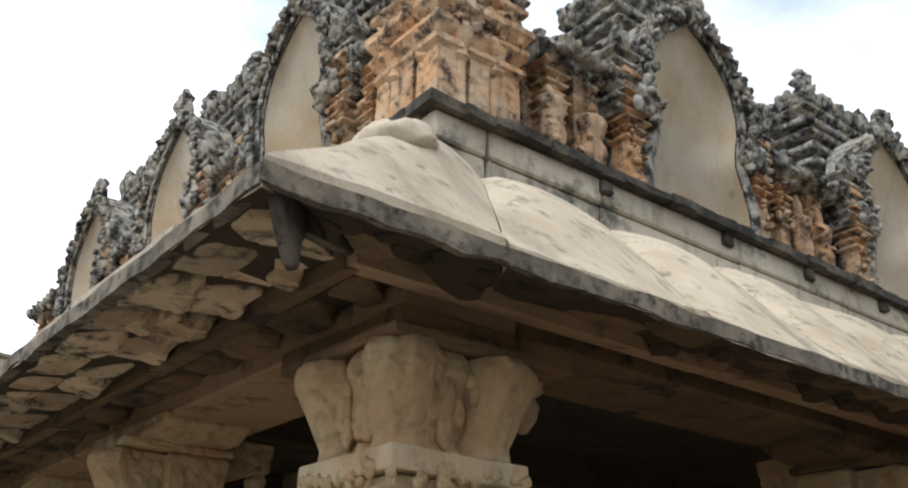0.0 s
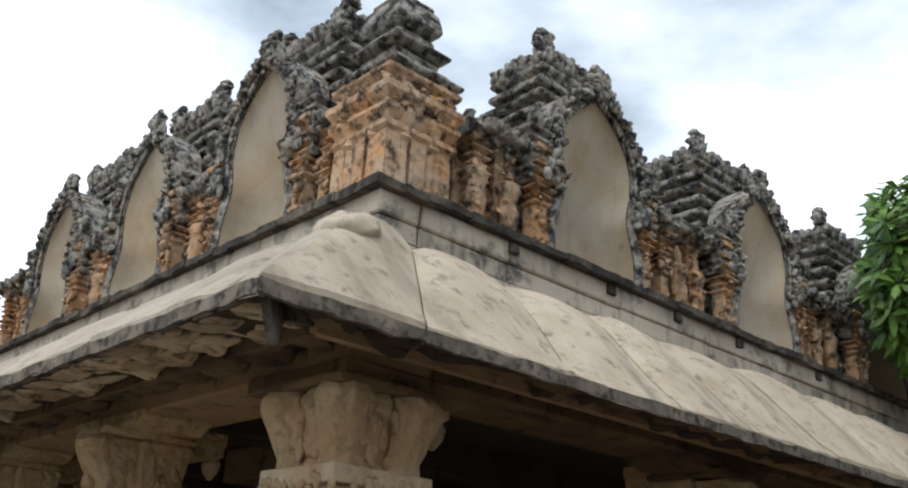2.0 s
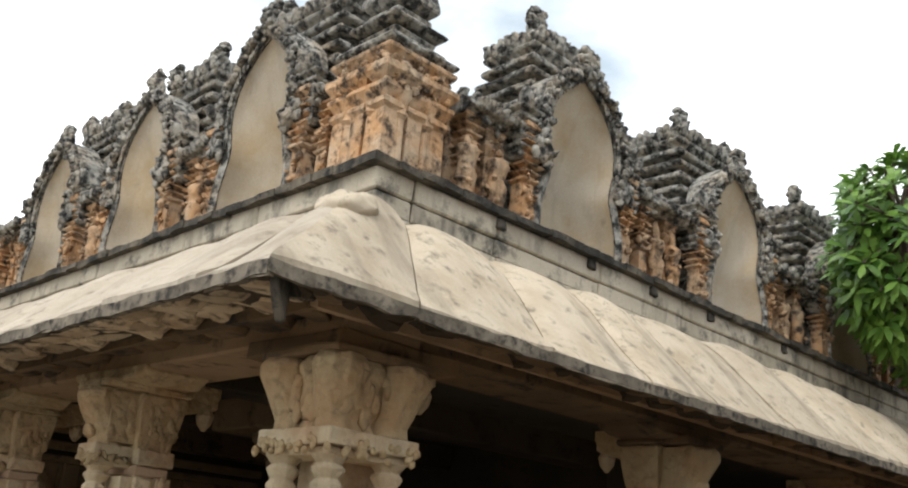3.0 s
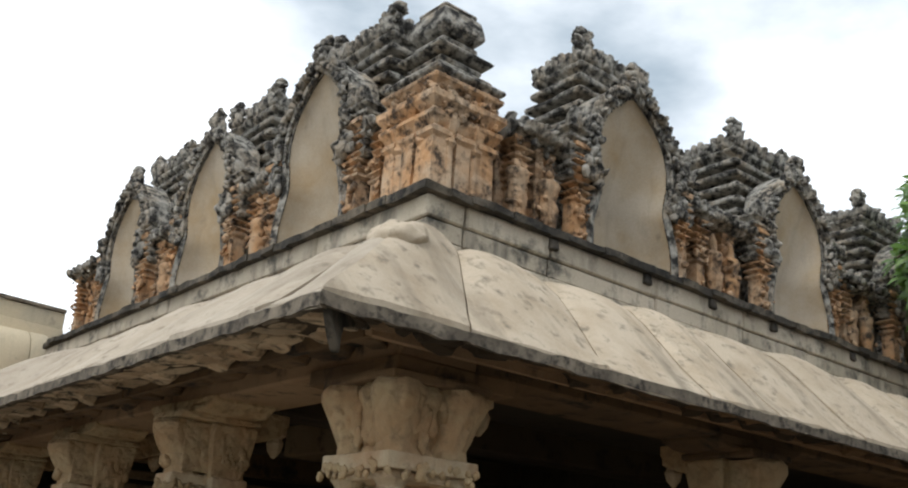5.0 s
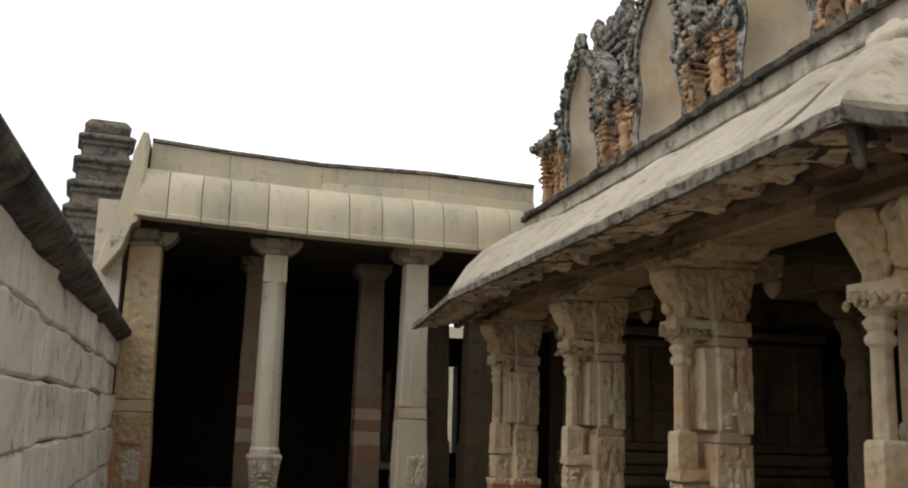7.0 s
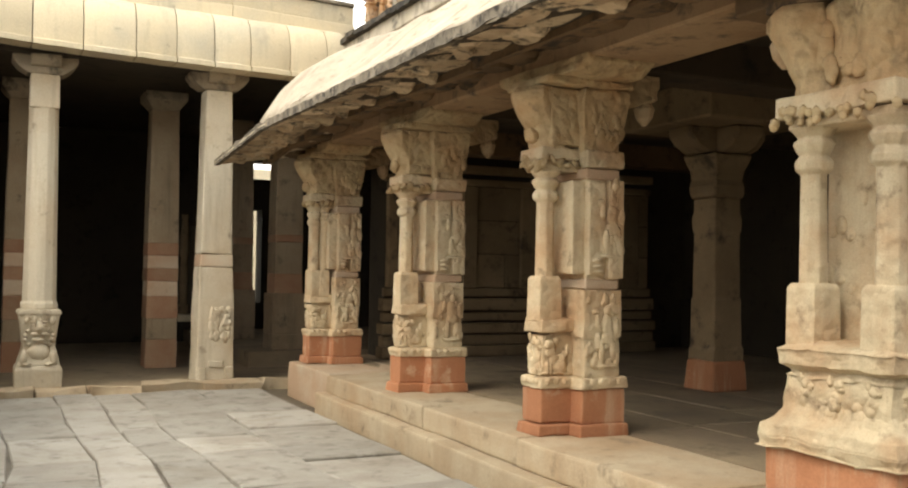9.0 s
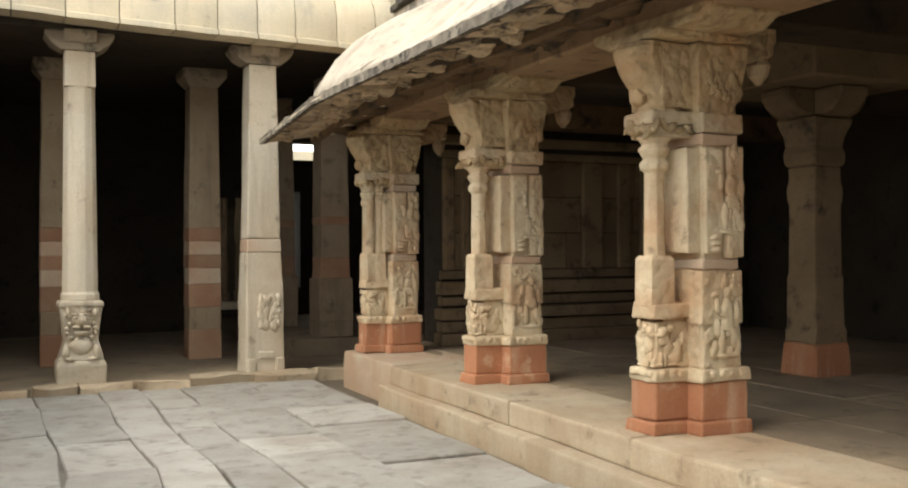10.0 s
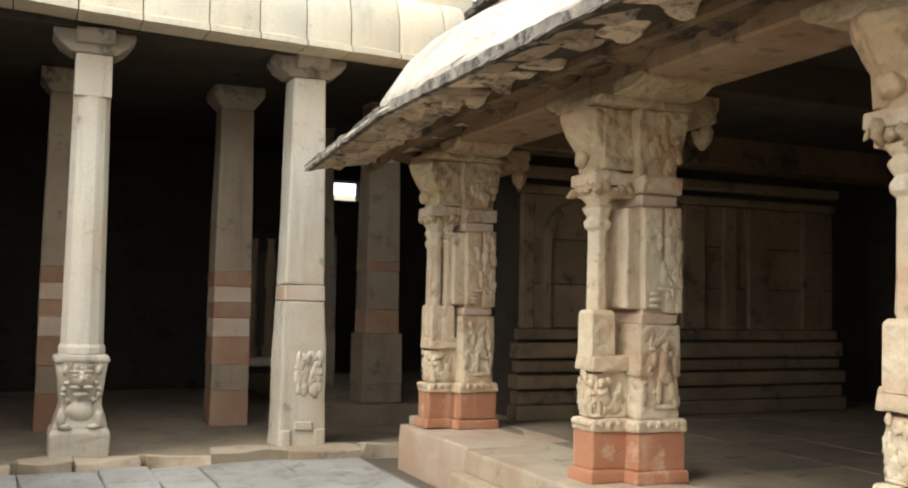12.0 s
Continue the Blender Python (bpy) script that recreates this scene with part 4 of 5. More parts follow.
def plain_pillar(at, wide=0.36, stone_of=None, label="tall square tapering granite pillar with a relief near its foot"):
    p = thing("gallery_pillar", label, "pillar", "pillars of the gallery", "", at)
    w = wide / 2
    bm = bmesh.new()
    turned(bm, ((w + 0.035, 0.0), (w + 0.025, 0.16), (w + 0.02, 0.50), (w + 0.018, 0.95), (w + 0.004, 1.28)), 4, 0, 0, True)
    part("lower_shaft", weathered(bevelled(bm, 0.02, 2), 0.008, 4.0, 3), stone_of or M_GALLERY, p)
    bm = bmesh.new()
    turned(bm, ((w + 0.004, 1.284), (w - 0.002, 1.42)), 4, 0, 0, True)
    part("band", bevelled(bm, 0.012, 2), M_BANDPALE, p, "washed-out red band")
    bm = bmesh.new()
    turned(bm, ((w - 0.003, 1.424), (w - 0.005, 1.5), (w - 0.03, 3.27)), 4, 0, 0, True)
    part("shaft", weathered(bevelled(bm, 0.02, 2), 0.008, 4.0, 3), stone_of or M_GALLERY, p)
    bm = bmesh.new()
    for sx in (-1, 1):
        box(bm, sx * (w - 0.03) - 0.05, -w - 0.055, 0.0, sx * (w - 0.03) + 0.05, -w + 0.02, 0.17, 0.0, 0.006)
    box(bm, -0.08, -w - 0.05, 0.16, 0.09, -w + 0.02, 0.24, 0.0, 0.006)
    part("foot", bevelled(bm, 0.012), M_GALLERY, p)
    bm = bmesh.new()
    relief(bm, "y", -0.06, 0.15, 0.50, 0.82, -w - 0.018, 46, 0.03, 0.02)
    for k in range(7):
        a = math.pi * k / 6
        lump(bm, 0.05 + 0.10 * math.cos(a), -w - 0.02, 0.66 + 0.15 * math.sin(a), 0.03, 0.022, 0.04, 0.3, 1)
    stuff_part("relief", bm, M_GALLERY, p)
    if stone_of:
        for x0, z0, x1, z1 in ((-w + 0.03, 0.25, -w + 0.07, 0.95), (w - 0.07, 0.25, w - 0.03, 0.95), (-w + 0.07, 0.91, w - 0.07, 0.95), (-w + 0.07, 0.25, w - 0.07, 0.29)):
            bm = bmesh.new()
            box(bm, x0, -w - 0.045, z0, x1, -w + 0.01, z1, 0, 0.003)
            part("panel_frame", bevelled(bm, 0.006), M_RED, p, "red-washed panel frame")
    gallery_capital(p, w - 0.02)
    return p


GF = 0.14
plain_pillar((1.02, 11.37, GF))
lion_pillar((-0.79, 11.37, GF))
plain_pillar((-2.36, 11.37, GF), 0.44, M_CAPITAL, "broad square granite pillar at the gallery's corner")


def gallery_inner_pillar(at, footed=False):
    p = thing("gallery_inner_pillar", "brown granite pillar on a broad foot block in the dark gallery" if footed else "granite pillar with red and pale painted bands in the dark gallery", "pillar", "inner pillars of the gallery", "", at)
    w = 0.19
    z = 0.0
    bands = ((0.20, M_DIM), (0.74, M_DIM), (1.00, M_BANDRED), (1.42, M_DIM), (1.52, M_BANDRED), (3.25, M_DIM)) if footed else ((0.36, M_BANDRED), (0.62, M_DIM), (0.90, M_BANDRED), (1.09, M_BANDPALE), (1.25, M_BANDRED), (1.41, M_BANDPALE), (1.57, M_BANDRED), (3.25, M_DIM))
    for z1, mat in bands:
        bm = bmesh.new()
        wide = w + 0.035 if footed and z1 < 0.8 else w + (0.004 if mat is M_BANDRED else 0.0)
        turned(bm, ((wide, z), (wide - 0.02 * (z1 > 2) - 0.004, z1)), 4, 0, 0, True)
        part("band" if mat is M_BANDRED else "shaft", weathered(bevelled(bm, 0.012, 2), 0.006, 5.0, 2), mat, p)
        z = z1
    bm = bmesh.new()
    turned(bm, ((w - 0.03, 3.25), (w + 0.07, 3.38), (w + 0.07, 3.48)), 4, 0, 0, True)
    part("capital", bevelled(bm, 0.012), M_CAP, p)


for x, z in ((-0.92, GF), (0.71, GF), (2.34, 0.34), (4.1, 0.34)):
    gallery_inner_pillar((x, 13.05, z), x > 2)
gallery_inner_pillar((2.14, 14.9, 0.34), True)

bm = bmesh.new()
box(bm, -2.62, 11.05, GZ - 0.06, 9.0, 17.2, GF)
box(bm, 1.75, 12.6, GF - 0.02, 9.0, 17.0, 0.34)
setting("gallery_floor", bm, M_FLOOR, "dusty brown floor of the open gallery", "floor")
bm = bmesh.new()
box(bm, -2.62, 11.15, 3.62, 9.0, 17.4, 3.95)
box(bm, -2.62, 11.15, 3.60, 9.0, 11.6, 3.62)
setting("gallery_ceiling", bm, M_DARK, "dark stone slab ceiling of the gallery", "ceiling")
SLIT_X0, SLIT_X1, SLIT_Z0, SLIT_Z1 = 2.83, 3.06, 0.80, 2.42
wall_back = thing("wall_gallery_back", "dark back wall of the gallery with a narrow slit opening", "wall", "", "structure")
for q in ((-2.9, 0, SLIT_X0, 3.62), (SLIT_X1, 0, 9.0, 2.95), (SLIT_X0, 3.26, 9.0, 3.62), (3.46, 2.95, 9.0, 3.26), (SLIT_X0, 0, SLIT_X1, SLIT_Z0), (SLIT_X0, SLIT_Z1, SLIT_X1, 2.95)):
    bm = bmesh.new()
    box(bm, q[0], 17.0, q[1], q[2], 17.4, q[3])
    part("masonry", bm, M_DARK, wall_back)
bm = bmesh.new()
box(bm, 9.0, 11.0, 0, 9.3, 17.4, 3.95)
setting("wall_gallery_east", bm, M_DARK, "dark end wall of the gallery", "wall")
bm = bmesh.new()
box(bm, -2.95, 11.2, 0, -2.62, 17.4, 3.95)
setting("wall_gallery_west", bm, M_WALL, "stone end wall of the gallery", "wall")

kerb = thing("gallery_kerb", "uneven row of worn kerb stones before the gallery", "kerb", "", "structure")
cuts = split(-2.5, 2.3, 0.55)
for a, b in zip(cuts, cuts[1:]):
    bm = bmesh.new()
    box(bm, a + 0.01, 10.92 + rnd.uniform(-0.07, 0.05), GZ - 0.05, b - 0.01, 11.2, GF + 0.012 + rnd.uniform(-0.015, 0.02), 0, 0.03)
    bmesh.ops.subdivide_edges(bm, edges=bm.edges[:], cuts=2, use_grid_fill=True)
    bevelled(bm, 0.008)
    roughened(bm, 0.03, 4.0)
    part("kerb_stone", bm, M_PLINTH, kerb)

# carved stele on a low bench in the gallery
stele = thing("carved_stele", "dark carved stone stele resting in the gallery", "stele", "", "", (1.42, 14.7, 0.72))
for x in (-0.11, 0.10):
    bm = bmesh.new()
    turned(bm, ((0.07, 0.0), (0.075, 0.12), (0.05, 0.16), (0.06, 0.5), (0.045, 0.8), (0.07, 0.9), (0.06, 1.15), (0.04, 1.35), (0.05, 1.45)), 6, x, 0)
    roughened(bm, 0.012, 8)
    part("upright", bm, M_INNER, stele)
bm = bmesh.new()
box(bm, -0.2, 0.03, 0.0, 0.2, 0.1, 1.3)
part("backing", bevelled(bm, 0.01), M_DARK, stele)
bench = thing("stone_bench", "low grey stone bench carrying the stele", "bench", "", "", (1.42, 14.7, GF))
bm = bmesh.new()
box(bm, -0.40, -0.22, 0.48, 0.40, 0.22, 0.58, 0, 0.004)
part("seat", bevelled(bm, 0.012), M_GALLERY, bench)
for x in (-0.3, 0.3):
    bm = bmesh.new()
    box(bm, x - 0.07, -0.18, 0.0, x + 0.07, 0.18, 0.48)
    part("support", bevelled(bm, 0.01), M_DARK, bench)

gal_eave = thing("gallery_eave", "curved eave of upright pale stone slabs", "eave", "", "structure")
cuts = split(-2.50, 2.35, 0.43)
for a, b in zip(cuts, cuts[1:]):
    bm = bmesh.new()
    prof = ((GAL_Y - 0.02, 3.585), (GAL_Y - 0.02, 3.635), (GAL_Y + 0.035, 3.65), (GAL_Y + 0.03, 3.80), (GAL_Y + 0.05, 3.95), (GAL_Y + 0.11, 4.10), (GAL_Y + 0.22, 4.20), (GAL_Y + 0.36, 4.245), (GAL_Y + 0.36, 3.60))
    rings = []
    for i in range(5):
        f = i / 4
        x = a + 0.005 + (b - a - 0.01) * f
        belly = 0.022 * math.sin(math.pi * f) ** 0.6
        droop = 0.11 * max(0, -x / 2.5) ** 1.2 - 0.02 * max(0.0, x)
        rings.append([bm.verts.new((x, y - (belly if 1 < k < 7 else 0), z + droop + 0.006 * noise.noise(Vector((x * 5, z, 0))))) for k, (y, z) in enumerate(prof)])
    for r, q in zip(rings, rings[1:]):
        for i in range(9):
            bm.faces.new((r[i], r[(i + 1) % 9], q[(i + 1) % 9], q[i]))
    bm.faces.new(rings[0])
    bm.faces.new(rings[-1])
    ob = part("eave_slab", bm, M_PARAPET, gal_eave, "", True)
    ob.data.set_sharp_from_angle(angle=radians(40))
for k in range(5):
    bm = bmesh.new()
    y0 = 10.76 + 1.28 * k
    prism(bm, [(-2.40, 4.70), (-2.47, 4.72), (-2.55, 4.45), (-2.60, 4.15), (-2.70, 3.65), (-2.86, 3.08), (-2.80, 3.00), (-2.60, 3.30), (-2.52, 3.60), (-2.44, 3.62)], y0, y0 + 1.27, "y")
    part("end_slab", weathered(bevelled(bm, 0.015), 0.008, 5.0, 1), M_PARAPET, gal_eave, "sloping end slab of the eave")
gal_top = thing("gallery_parapet", "low parapet of weathered stone blocks on the gallery roof", "parapet", "", "structure")
cuts = split(-2.38, 2.55, 1.2)
for a, b in zip(cuts, cuts[1:]):
    for z0, z1, y in ((4.19, 4.35, 11.06), (4.353, 4.565, 11.10), (4.568, 4.615, 11.07)):
        bm = bmesh.new()
        box(bm, a + 0.0005, y, z0, b - 0.0005, y + 0.4, z1)
        for v in bm.verts:
            v.co.z += 0.10 * max(0, -v.co.x / 2.5) ** 1.2 - 0.012 * max(0.0, v.co.x) + 0.025 * math.sin(v.co.x * 2.1)
        part("coping" if z0 > 4.5 else "block", bevelled(bm, 0.012, 2), M_LIP if z0 > 4.5 else M_PARAPET, gal_top)
bm = bmesh.new()
box(bm, -2.62, 11.3, 3.952, 9.0, 17.4, 4.3)
setting("gallery_roof", bm, M_GREY, "flat stone roof of the gallery", "roof")

# pale wall added behind the gallery to make its openings look bright
bm = bmesh.new()
box(bm, 1.2, 24.6, GZ - 0.05, 9.5, 25.0, 3.9)
setting("wall_lane", weathered(bevelled(bm, 0.03, 2), 0.02, 2.0, 3), M_PARAPET, "added pale stone wall behind the gallery openings", "wall")

# ---- compound wall ----
WSLOPE = 0.03


def wall_x(y):
    return -2.58 + WSLOPE * (11.1 - y)


cwall = thing("wall_compound", "old courtyard wall of irregular dressed stone blocks", "wall", "", "structure")
z = GZ - 0.05
for h in (0.42, 0.38, 0.40, 0.36, 0.34, 0.30):
    cuts = split(-9.0, 11.1, 0.95)
    for a, b in zip(cuts, cuts[1:]):
        bm = bmesh.new()
        o = rnd.uniform(-0.02, 0.03)
        vs = box(bm, -0.5, a + 0.006, z + 0.005, o, b - 0.006, z + h - 0.003, 0, 0.012)
        for v in bm.verts:
            v.co.x += wall_x(v.co.y)
        part("wall_block", weathered(bevelled(bm, 0.02), 0.022, 3.5, 2), M_WALL, cwall)
    z += h
cuts = split(-9.0, 11.1, 1.3)
for a, b in zip(cuts, cuts[1:]):
    bm = bmesh.new()
    outline = ((-0.6, z), (0.02, z - 0.01), (0.14, z + 0.06), (0.16, z + 0.11), (0.06, z + 0.20), (-0.3, z + 0.25), (-0.6, z + 0.2))
    prism(bm, outline, a + 0.004, b - 0.004, "y")
    for v in bm.verts:
        v.co.x += wall_x(v.co.y)
    roughened(bm, 0.012, 2.0)
    part("coping_slab", bevelled(bm, 0.012), M_LEDGE, cwall, "black lichened coping slab")


# ---- crowning parapet of shrines ----
def orient(front, along, out):
    """Local x runs along the front, local -y looks out."""
    if front == "s":
        return pose(along, out, LEDGE_Z, 0, 0, 0)
    return pose(out, along, LEDGE_Z, 0, 0, -90)


def pilaster(bm, x, y, w, h, depth=0.10):
    """A short pilaster of many stacked mouldings."""
    rings = [(w * 0.62, 0.0), (w * 0.62, 0.05), (w * 0.5, 0.07), (w * 0.42, 0.10), (w * 0.40, h * 0.44)]
    z = h * 0.44
    k = 0
    while z < h * 0.92:
        out = w * (0.56 + 0.05 * (k % 3) + 0.02 * k)
        rings += [(w * 0.40, z + 0.004), (out, z + 0.022), (out, z + 0.034), (w * 0.42, z + 0.05)]
        z += 0.058
        k += 1
    rings += [(w * 0.8, h * 0.96), (w * 0.8, h)]
    turned(bm, [(r * rnd.uniform(0.94, 1.06), q) for r, q in rings], 4, x, y, True)


def plain_pilaster(bm, x, y, w, h):
    """A pilaster with a smooth shaft and a flaring capital."""
    rings = ((w * 0.62, 0.0), (w * 0.62, 0.05), (w * 0.5, 0.07), (w * 0.42, 0.10), (w * 0.40, h * 0.58), (w * 0.56, h * 0.62), (w * 0.56, h * 0.66), (w * 0.38, h * 0.69), (w * 0.66, h * 0.78), (w * 0.66, h * 0.82), (w * 0.46, h * 0.85), (w * 0.8, h * 0.94), (w * 0.8, h))
    turned(bm, [(r * rnd.uniform(0.95, 1.05), q) for r, q in rings], 4, x, y, True)


def crumble(bm, x0, x1, y0, y1, z0, z1, n, s=0.04):
    for _ in range(n):
        k = s * rnd.uniform(0.5, 1.3)
        lump(bm, rnd.uniform(x0, x1), rnd.uniform(y0, y1), rnd.uniform(z0, z1), k, k * 0.8, k * rnd.uniform(0.8, 1.15), 0.38, 2)


OUT = ((0.0, 0.465), (0.30, 0.455), (0.50, 0.395), (0.62, 0.36), (0.74, 0.38), (0.90, 0.42), (1.06, 0.425), (1.22, 0.39), (1.36, 0.315), (1.48, 0.205), (1.58, 0.09), (1.64, 0.0))


def half_width(z, w):
    for (z0, a), (z1, b) in zip(OUT, OUT[1:]):
        if z <= z1:
            return (a + (b - a) * (z - z0) / (z1 - z0)) * w
    return 0.0


def tongue(bm, base, way, length, width, thick, out=Vector((0, -1, 0)), curl=0.0):
    """A worn leaf of stucco: a tapered tongue from its base along a way, curling outwards."""
    way = Vector(way).normalized()
    side = way.cross(out).normalized()
    base = Vector(base)
    rings = []
    for f, w in ((0.0, 0.85), (0.3, 1.0), (0.62, 0.92), (0.88, 0.78), (1.0, 0.42)):
        w *= rnd.uniform(0.85, 1.15)
        c = base + way * length * f + out * (curl * f * f) + side * rnd.uniform(-0.12, 0.12) * width
        rings.append([bm.verts.new(c + side * (width * w * math.cos(a)) + out * (thick * w * math.sin(a))) for a in [math.pi * k / 3 for k in range(6)]])
    for a, b in zip(rings, rings[1:]):
        for i in range(6):
            bm.faces.new((a[i], a[(i + 1) % 6], b[(i + 1) % 6], b[i]))
    bm.faces.new(rings[0])
    bm.faces.new(rings[-1])


def leaf_row(bm, x0, x1, y, z, step, lo, hi):
    """An uneven row of upright leaves, some of them broken off."""
    x = x0 + step / 2
    while x < x1:
        if rnd.random() > 0.12:
            tongue(bm, (x + rnd.uniform(-0.01, 0.01), y + rnd.uniform(-0.015, 0.015), z - 0.02), (rnd.uniform(-0.2, 0.2), -0.1, 1), rnd.uniform(lo, hi), step * 0.74, 0.05, curl=0.03)
        x += step * rnd.uniform(0.85, 1.15)


def finial(bm, x, y, z, h, w):
    """A leafy knob: a worn clump that flares upwards to a ragged top."""
    for k in range(4):
        f = k / 4
        r = w * (0.42 + 0.10 * k if k < 3 else 0.5)
        lump(bm, x + rnd.uniform(-0.15, 0.15) * w, y, z + h * (f + 0.12), r, r * 0.8, h * 0.20, 0.34, 2)
        for u in (-1, 1):
            lump(bm, x + u * r * 0.85, y - 0.02, z + h * (f + 0.10) + rnd.uniform(-0.02, 0.02), r * 0.5, r * 0.5, h * 0.13, 0.37, 2)
    lump(bm, x + rnd.uniform(-0.3, 0.3) * w, y, z + h * 0.98, w * 0.28, w * 0.25, h * 0.14, 0.34, 2)


def niche_shrine(m, w=1.0, h=1.0, seed=1, narrow=1.0, shift=0.0):
    """A plastered horseshoe niche with a leafy arch, clustered side pilasters and a tiered roof behind."""
    p = thing("niche_shrine", "stucco roof shrine with a plastered horseshoe niche and tiered roof", "roof shrine", "shrines of the parapet")
    p.matrix_world = m
    rnd.seed(seed)
    # hollow
    bm = bmesh.new()
    zs = [1.64 * i / 22 for i in range(23)]
    grid = []
    for z in zs:
        hw = half_width(z, w)
        deep = 0.33 * (1 - max(0, z - 0.55) / 1.12)
        grid.append([bm.verts.new((hw * math.sin(u * math.pi / 2), deep * math.cos(u * math.pi / 2) ** 0.8 if abs(u) < 1 else 0.0, z * h)) for u in [k / 8 - 1 for k in range(17)]])
    for r, q in zip(grid, grid[1:]):
        for i in range(16):
            try:
                bm.faces.new((r[i], r[i + 1], q[i + 1], q[i]))
            except ValueError:
                pass
    bmesh.ops.remove_doubles(bm, verts=bm.verts, dist=0.0005)
    part("niche", bm, M_NICHE, p, "smooth cream plaster hollow", True)
    # body around the hollow
    bm = bmesh.new()
    prev = None
    for z in zs:
        hw = half_width(z, w)
        o = 0.065 + (0.035 if z > 0.8 else 0)
        top = z * h + (0.08 * h if z > 1.3 else 0.0)
        row = []
        for sx in (-1, 1):
            for hx, y in ((hw, -0.01), (hw + o, -0.035), (hw + o + 0.02, 0.02), (hw + o + 0.02, 0.24)):
                row.append(bm.verts.new((sx * hx, y, z * h if hx == hw else top)))
        if prev:
            for base in (0, 4):
                for i in range(3):
                    bm.faces.new((prev[base + i], prev[base + i + 1], row[base + i + 1], row[base + i]))
        prev = row
    for i in range(3):
        bm.faces.new((prev[i], prev[i + 1], prev[5 + i], prev[4 + i]))
    part("arch_body", bm, M_GREY, p)
    # beaded inner moulding and flaming leaves round the arch
    beads, leaves = bmesh.new(), bmesh.new()
    for side in (-1, 1):
        z = 0.70
        while z < 1.62:
            hw, up = half_width(z, w), half_width(min(1.64, z + 0.02), w)
            tan = Vector(((up - hw) * side, 0, 0.02 * h)).normalized()
            nrm = Vector((tan.z * side, 0, -tan.x * side))
            foot = Vector((side * hw, -0.05, z * h))
            c = foot + nrm * 0.026
            lump(beads, c.x, c.y + 0.01, c.z, 0.018 * rnd.uniform(0.6, 1.3), 0.015, 0.045, 0.34, 2)
            for _ in range(2):
                c = foot + nrm * rnd.uniform(0.05, 0.12) + tan * rnd.uniform(-0.03, 0.03)
                r = rnd.uniform(0.018, 0.038)
                lump(leaves, c.x, c.y - rnd.uniform(0.0, 0.035), c.z, r, r * 0.9, r * 1.1, 0.37, 2)
            way = nrm + tan * rnd.uniform(0.2, 0.9)
            tongue(leaves, foot + nrm * 0.085 + Vector((0, rnd.uniform(0, 0.03), 0)), way, rnd.uniform(0.05, 0.10), 0.034, 0.034, curl=0.03)
            z += 0.052 * max(0.35, abs(tan.z))
        # scrolls at the springing
        for r, dx, dz in ((0.075, 0.10, 0.70), (0.055, 0.17, 0.78), (0.05, 0.06, 0.62), (0.045, 0.20, 0.68)):
            lump(leaves, side * (0.40 * w + dx), -0.05, dz * h, r, r * 0.7, r * 1.1, 0.34, 2)
    finial(leaves, 0, -0.02, 1.66 * h, 0.27, 0.15)
    for u in (-1, 1):
        tongue(leaves, (u * 0.09, -0.02, 1.66 * h), (u * 0.8, 0, 1), 0.15, 0.04, 0.04, curl=0.03)
    stuff_part("arch_moulding", beads, M_GREY, p, "worn grey moulding of the arch")
    stuff_part("leaf_arch", leaves, M_GREY, p, "weathered leafy arch")
    # side pilasters
    for side in (-1, 1):
        bm = bmesh.new()
        pilaster(bm, side * (0.60 * w), 0.06, 0.15, 0.92 * h)
        part("pilaster", bm, M_ORANGE, p)
        bm = bmesh.new()
        crumble(bm, side * 0.60 * w - 0.07, side * 0.60 * w + 0.09, -0.05, 0.0, 0.06, 0.60 * h, 18, 0.022)
        stuff_part("pilaster_carving", bm, M_ORANGE, p)
        bm = bmesh.new()
        rings = []
        for k in range(6):
            q = (0.60 + 0.082 * k) * h
            r = 0.085 + 0.010 * k
            rings += [(r * 0.72, q), (r, q + 0.024), (r * 1.02, q + 0.042), (r * 0.75, q + 0.058)]
        turned(bm, rings, 4, side * 0.655 * w, 0.07, True)
        part("pilaster_cap", roughened(bm, 0.008, 9.0), M_GREY, p, "stack of dark grey mouldings")
        bm = bmesh.new()
        leaf_row(bm, side * 0.68 * w - 0.10, side * 0.68 * w + 0.10, -0.02, 1.07 * h, 0.06, 0.08, 0.15)
        crumble(bm, side * 0.68 * w - 0.06, side * 0.68 * w + 0.09, -0.02, 0.06, 0.72 * h, 1.12 * h, 16, 0.024)
        stuff_part("cap_carving", bm, M_GREY, p)
    bm = bmesh.new()
    box(bm, -0.60 * w, 0.42, 0.0, 0.60 * w, 1.15, 0.95 * h)
    part("body", bm, M_GREY, p)
    # tiered roof behind
    cy, th = 0.66 - 0.5 * (1 - narrow), 0.142
    rx = w * narrow
    z = 0.98 * h
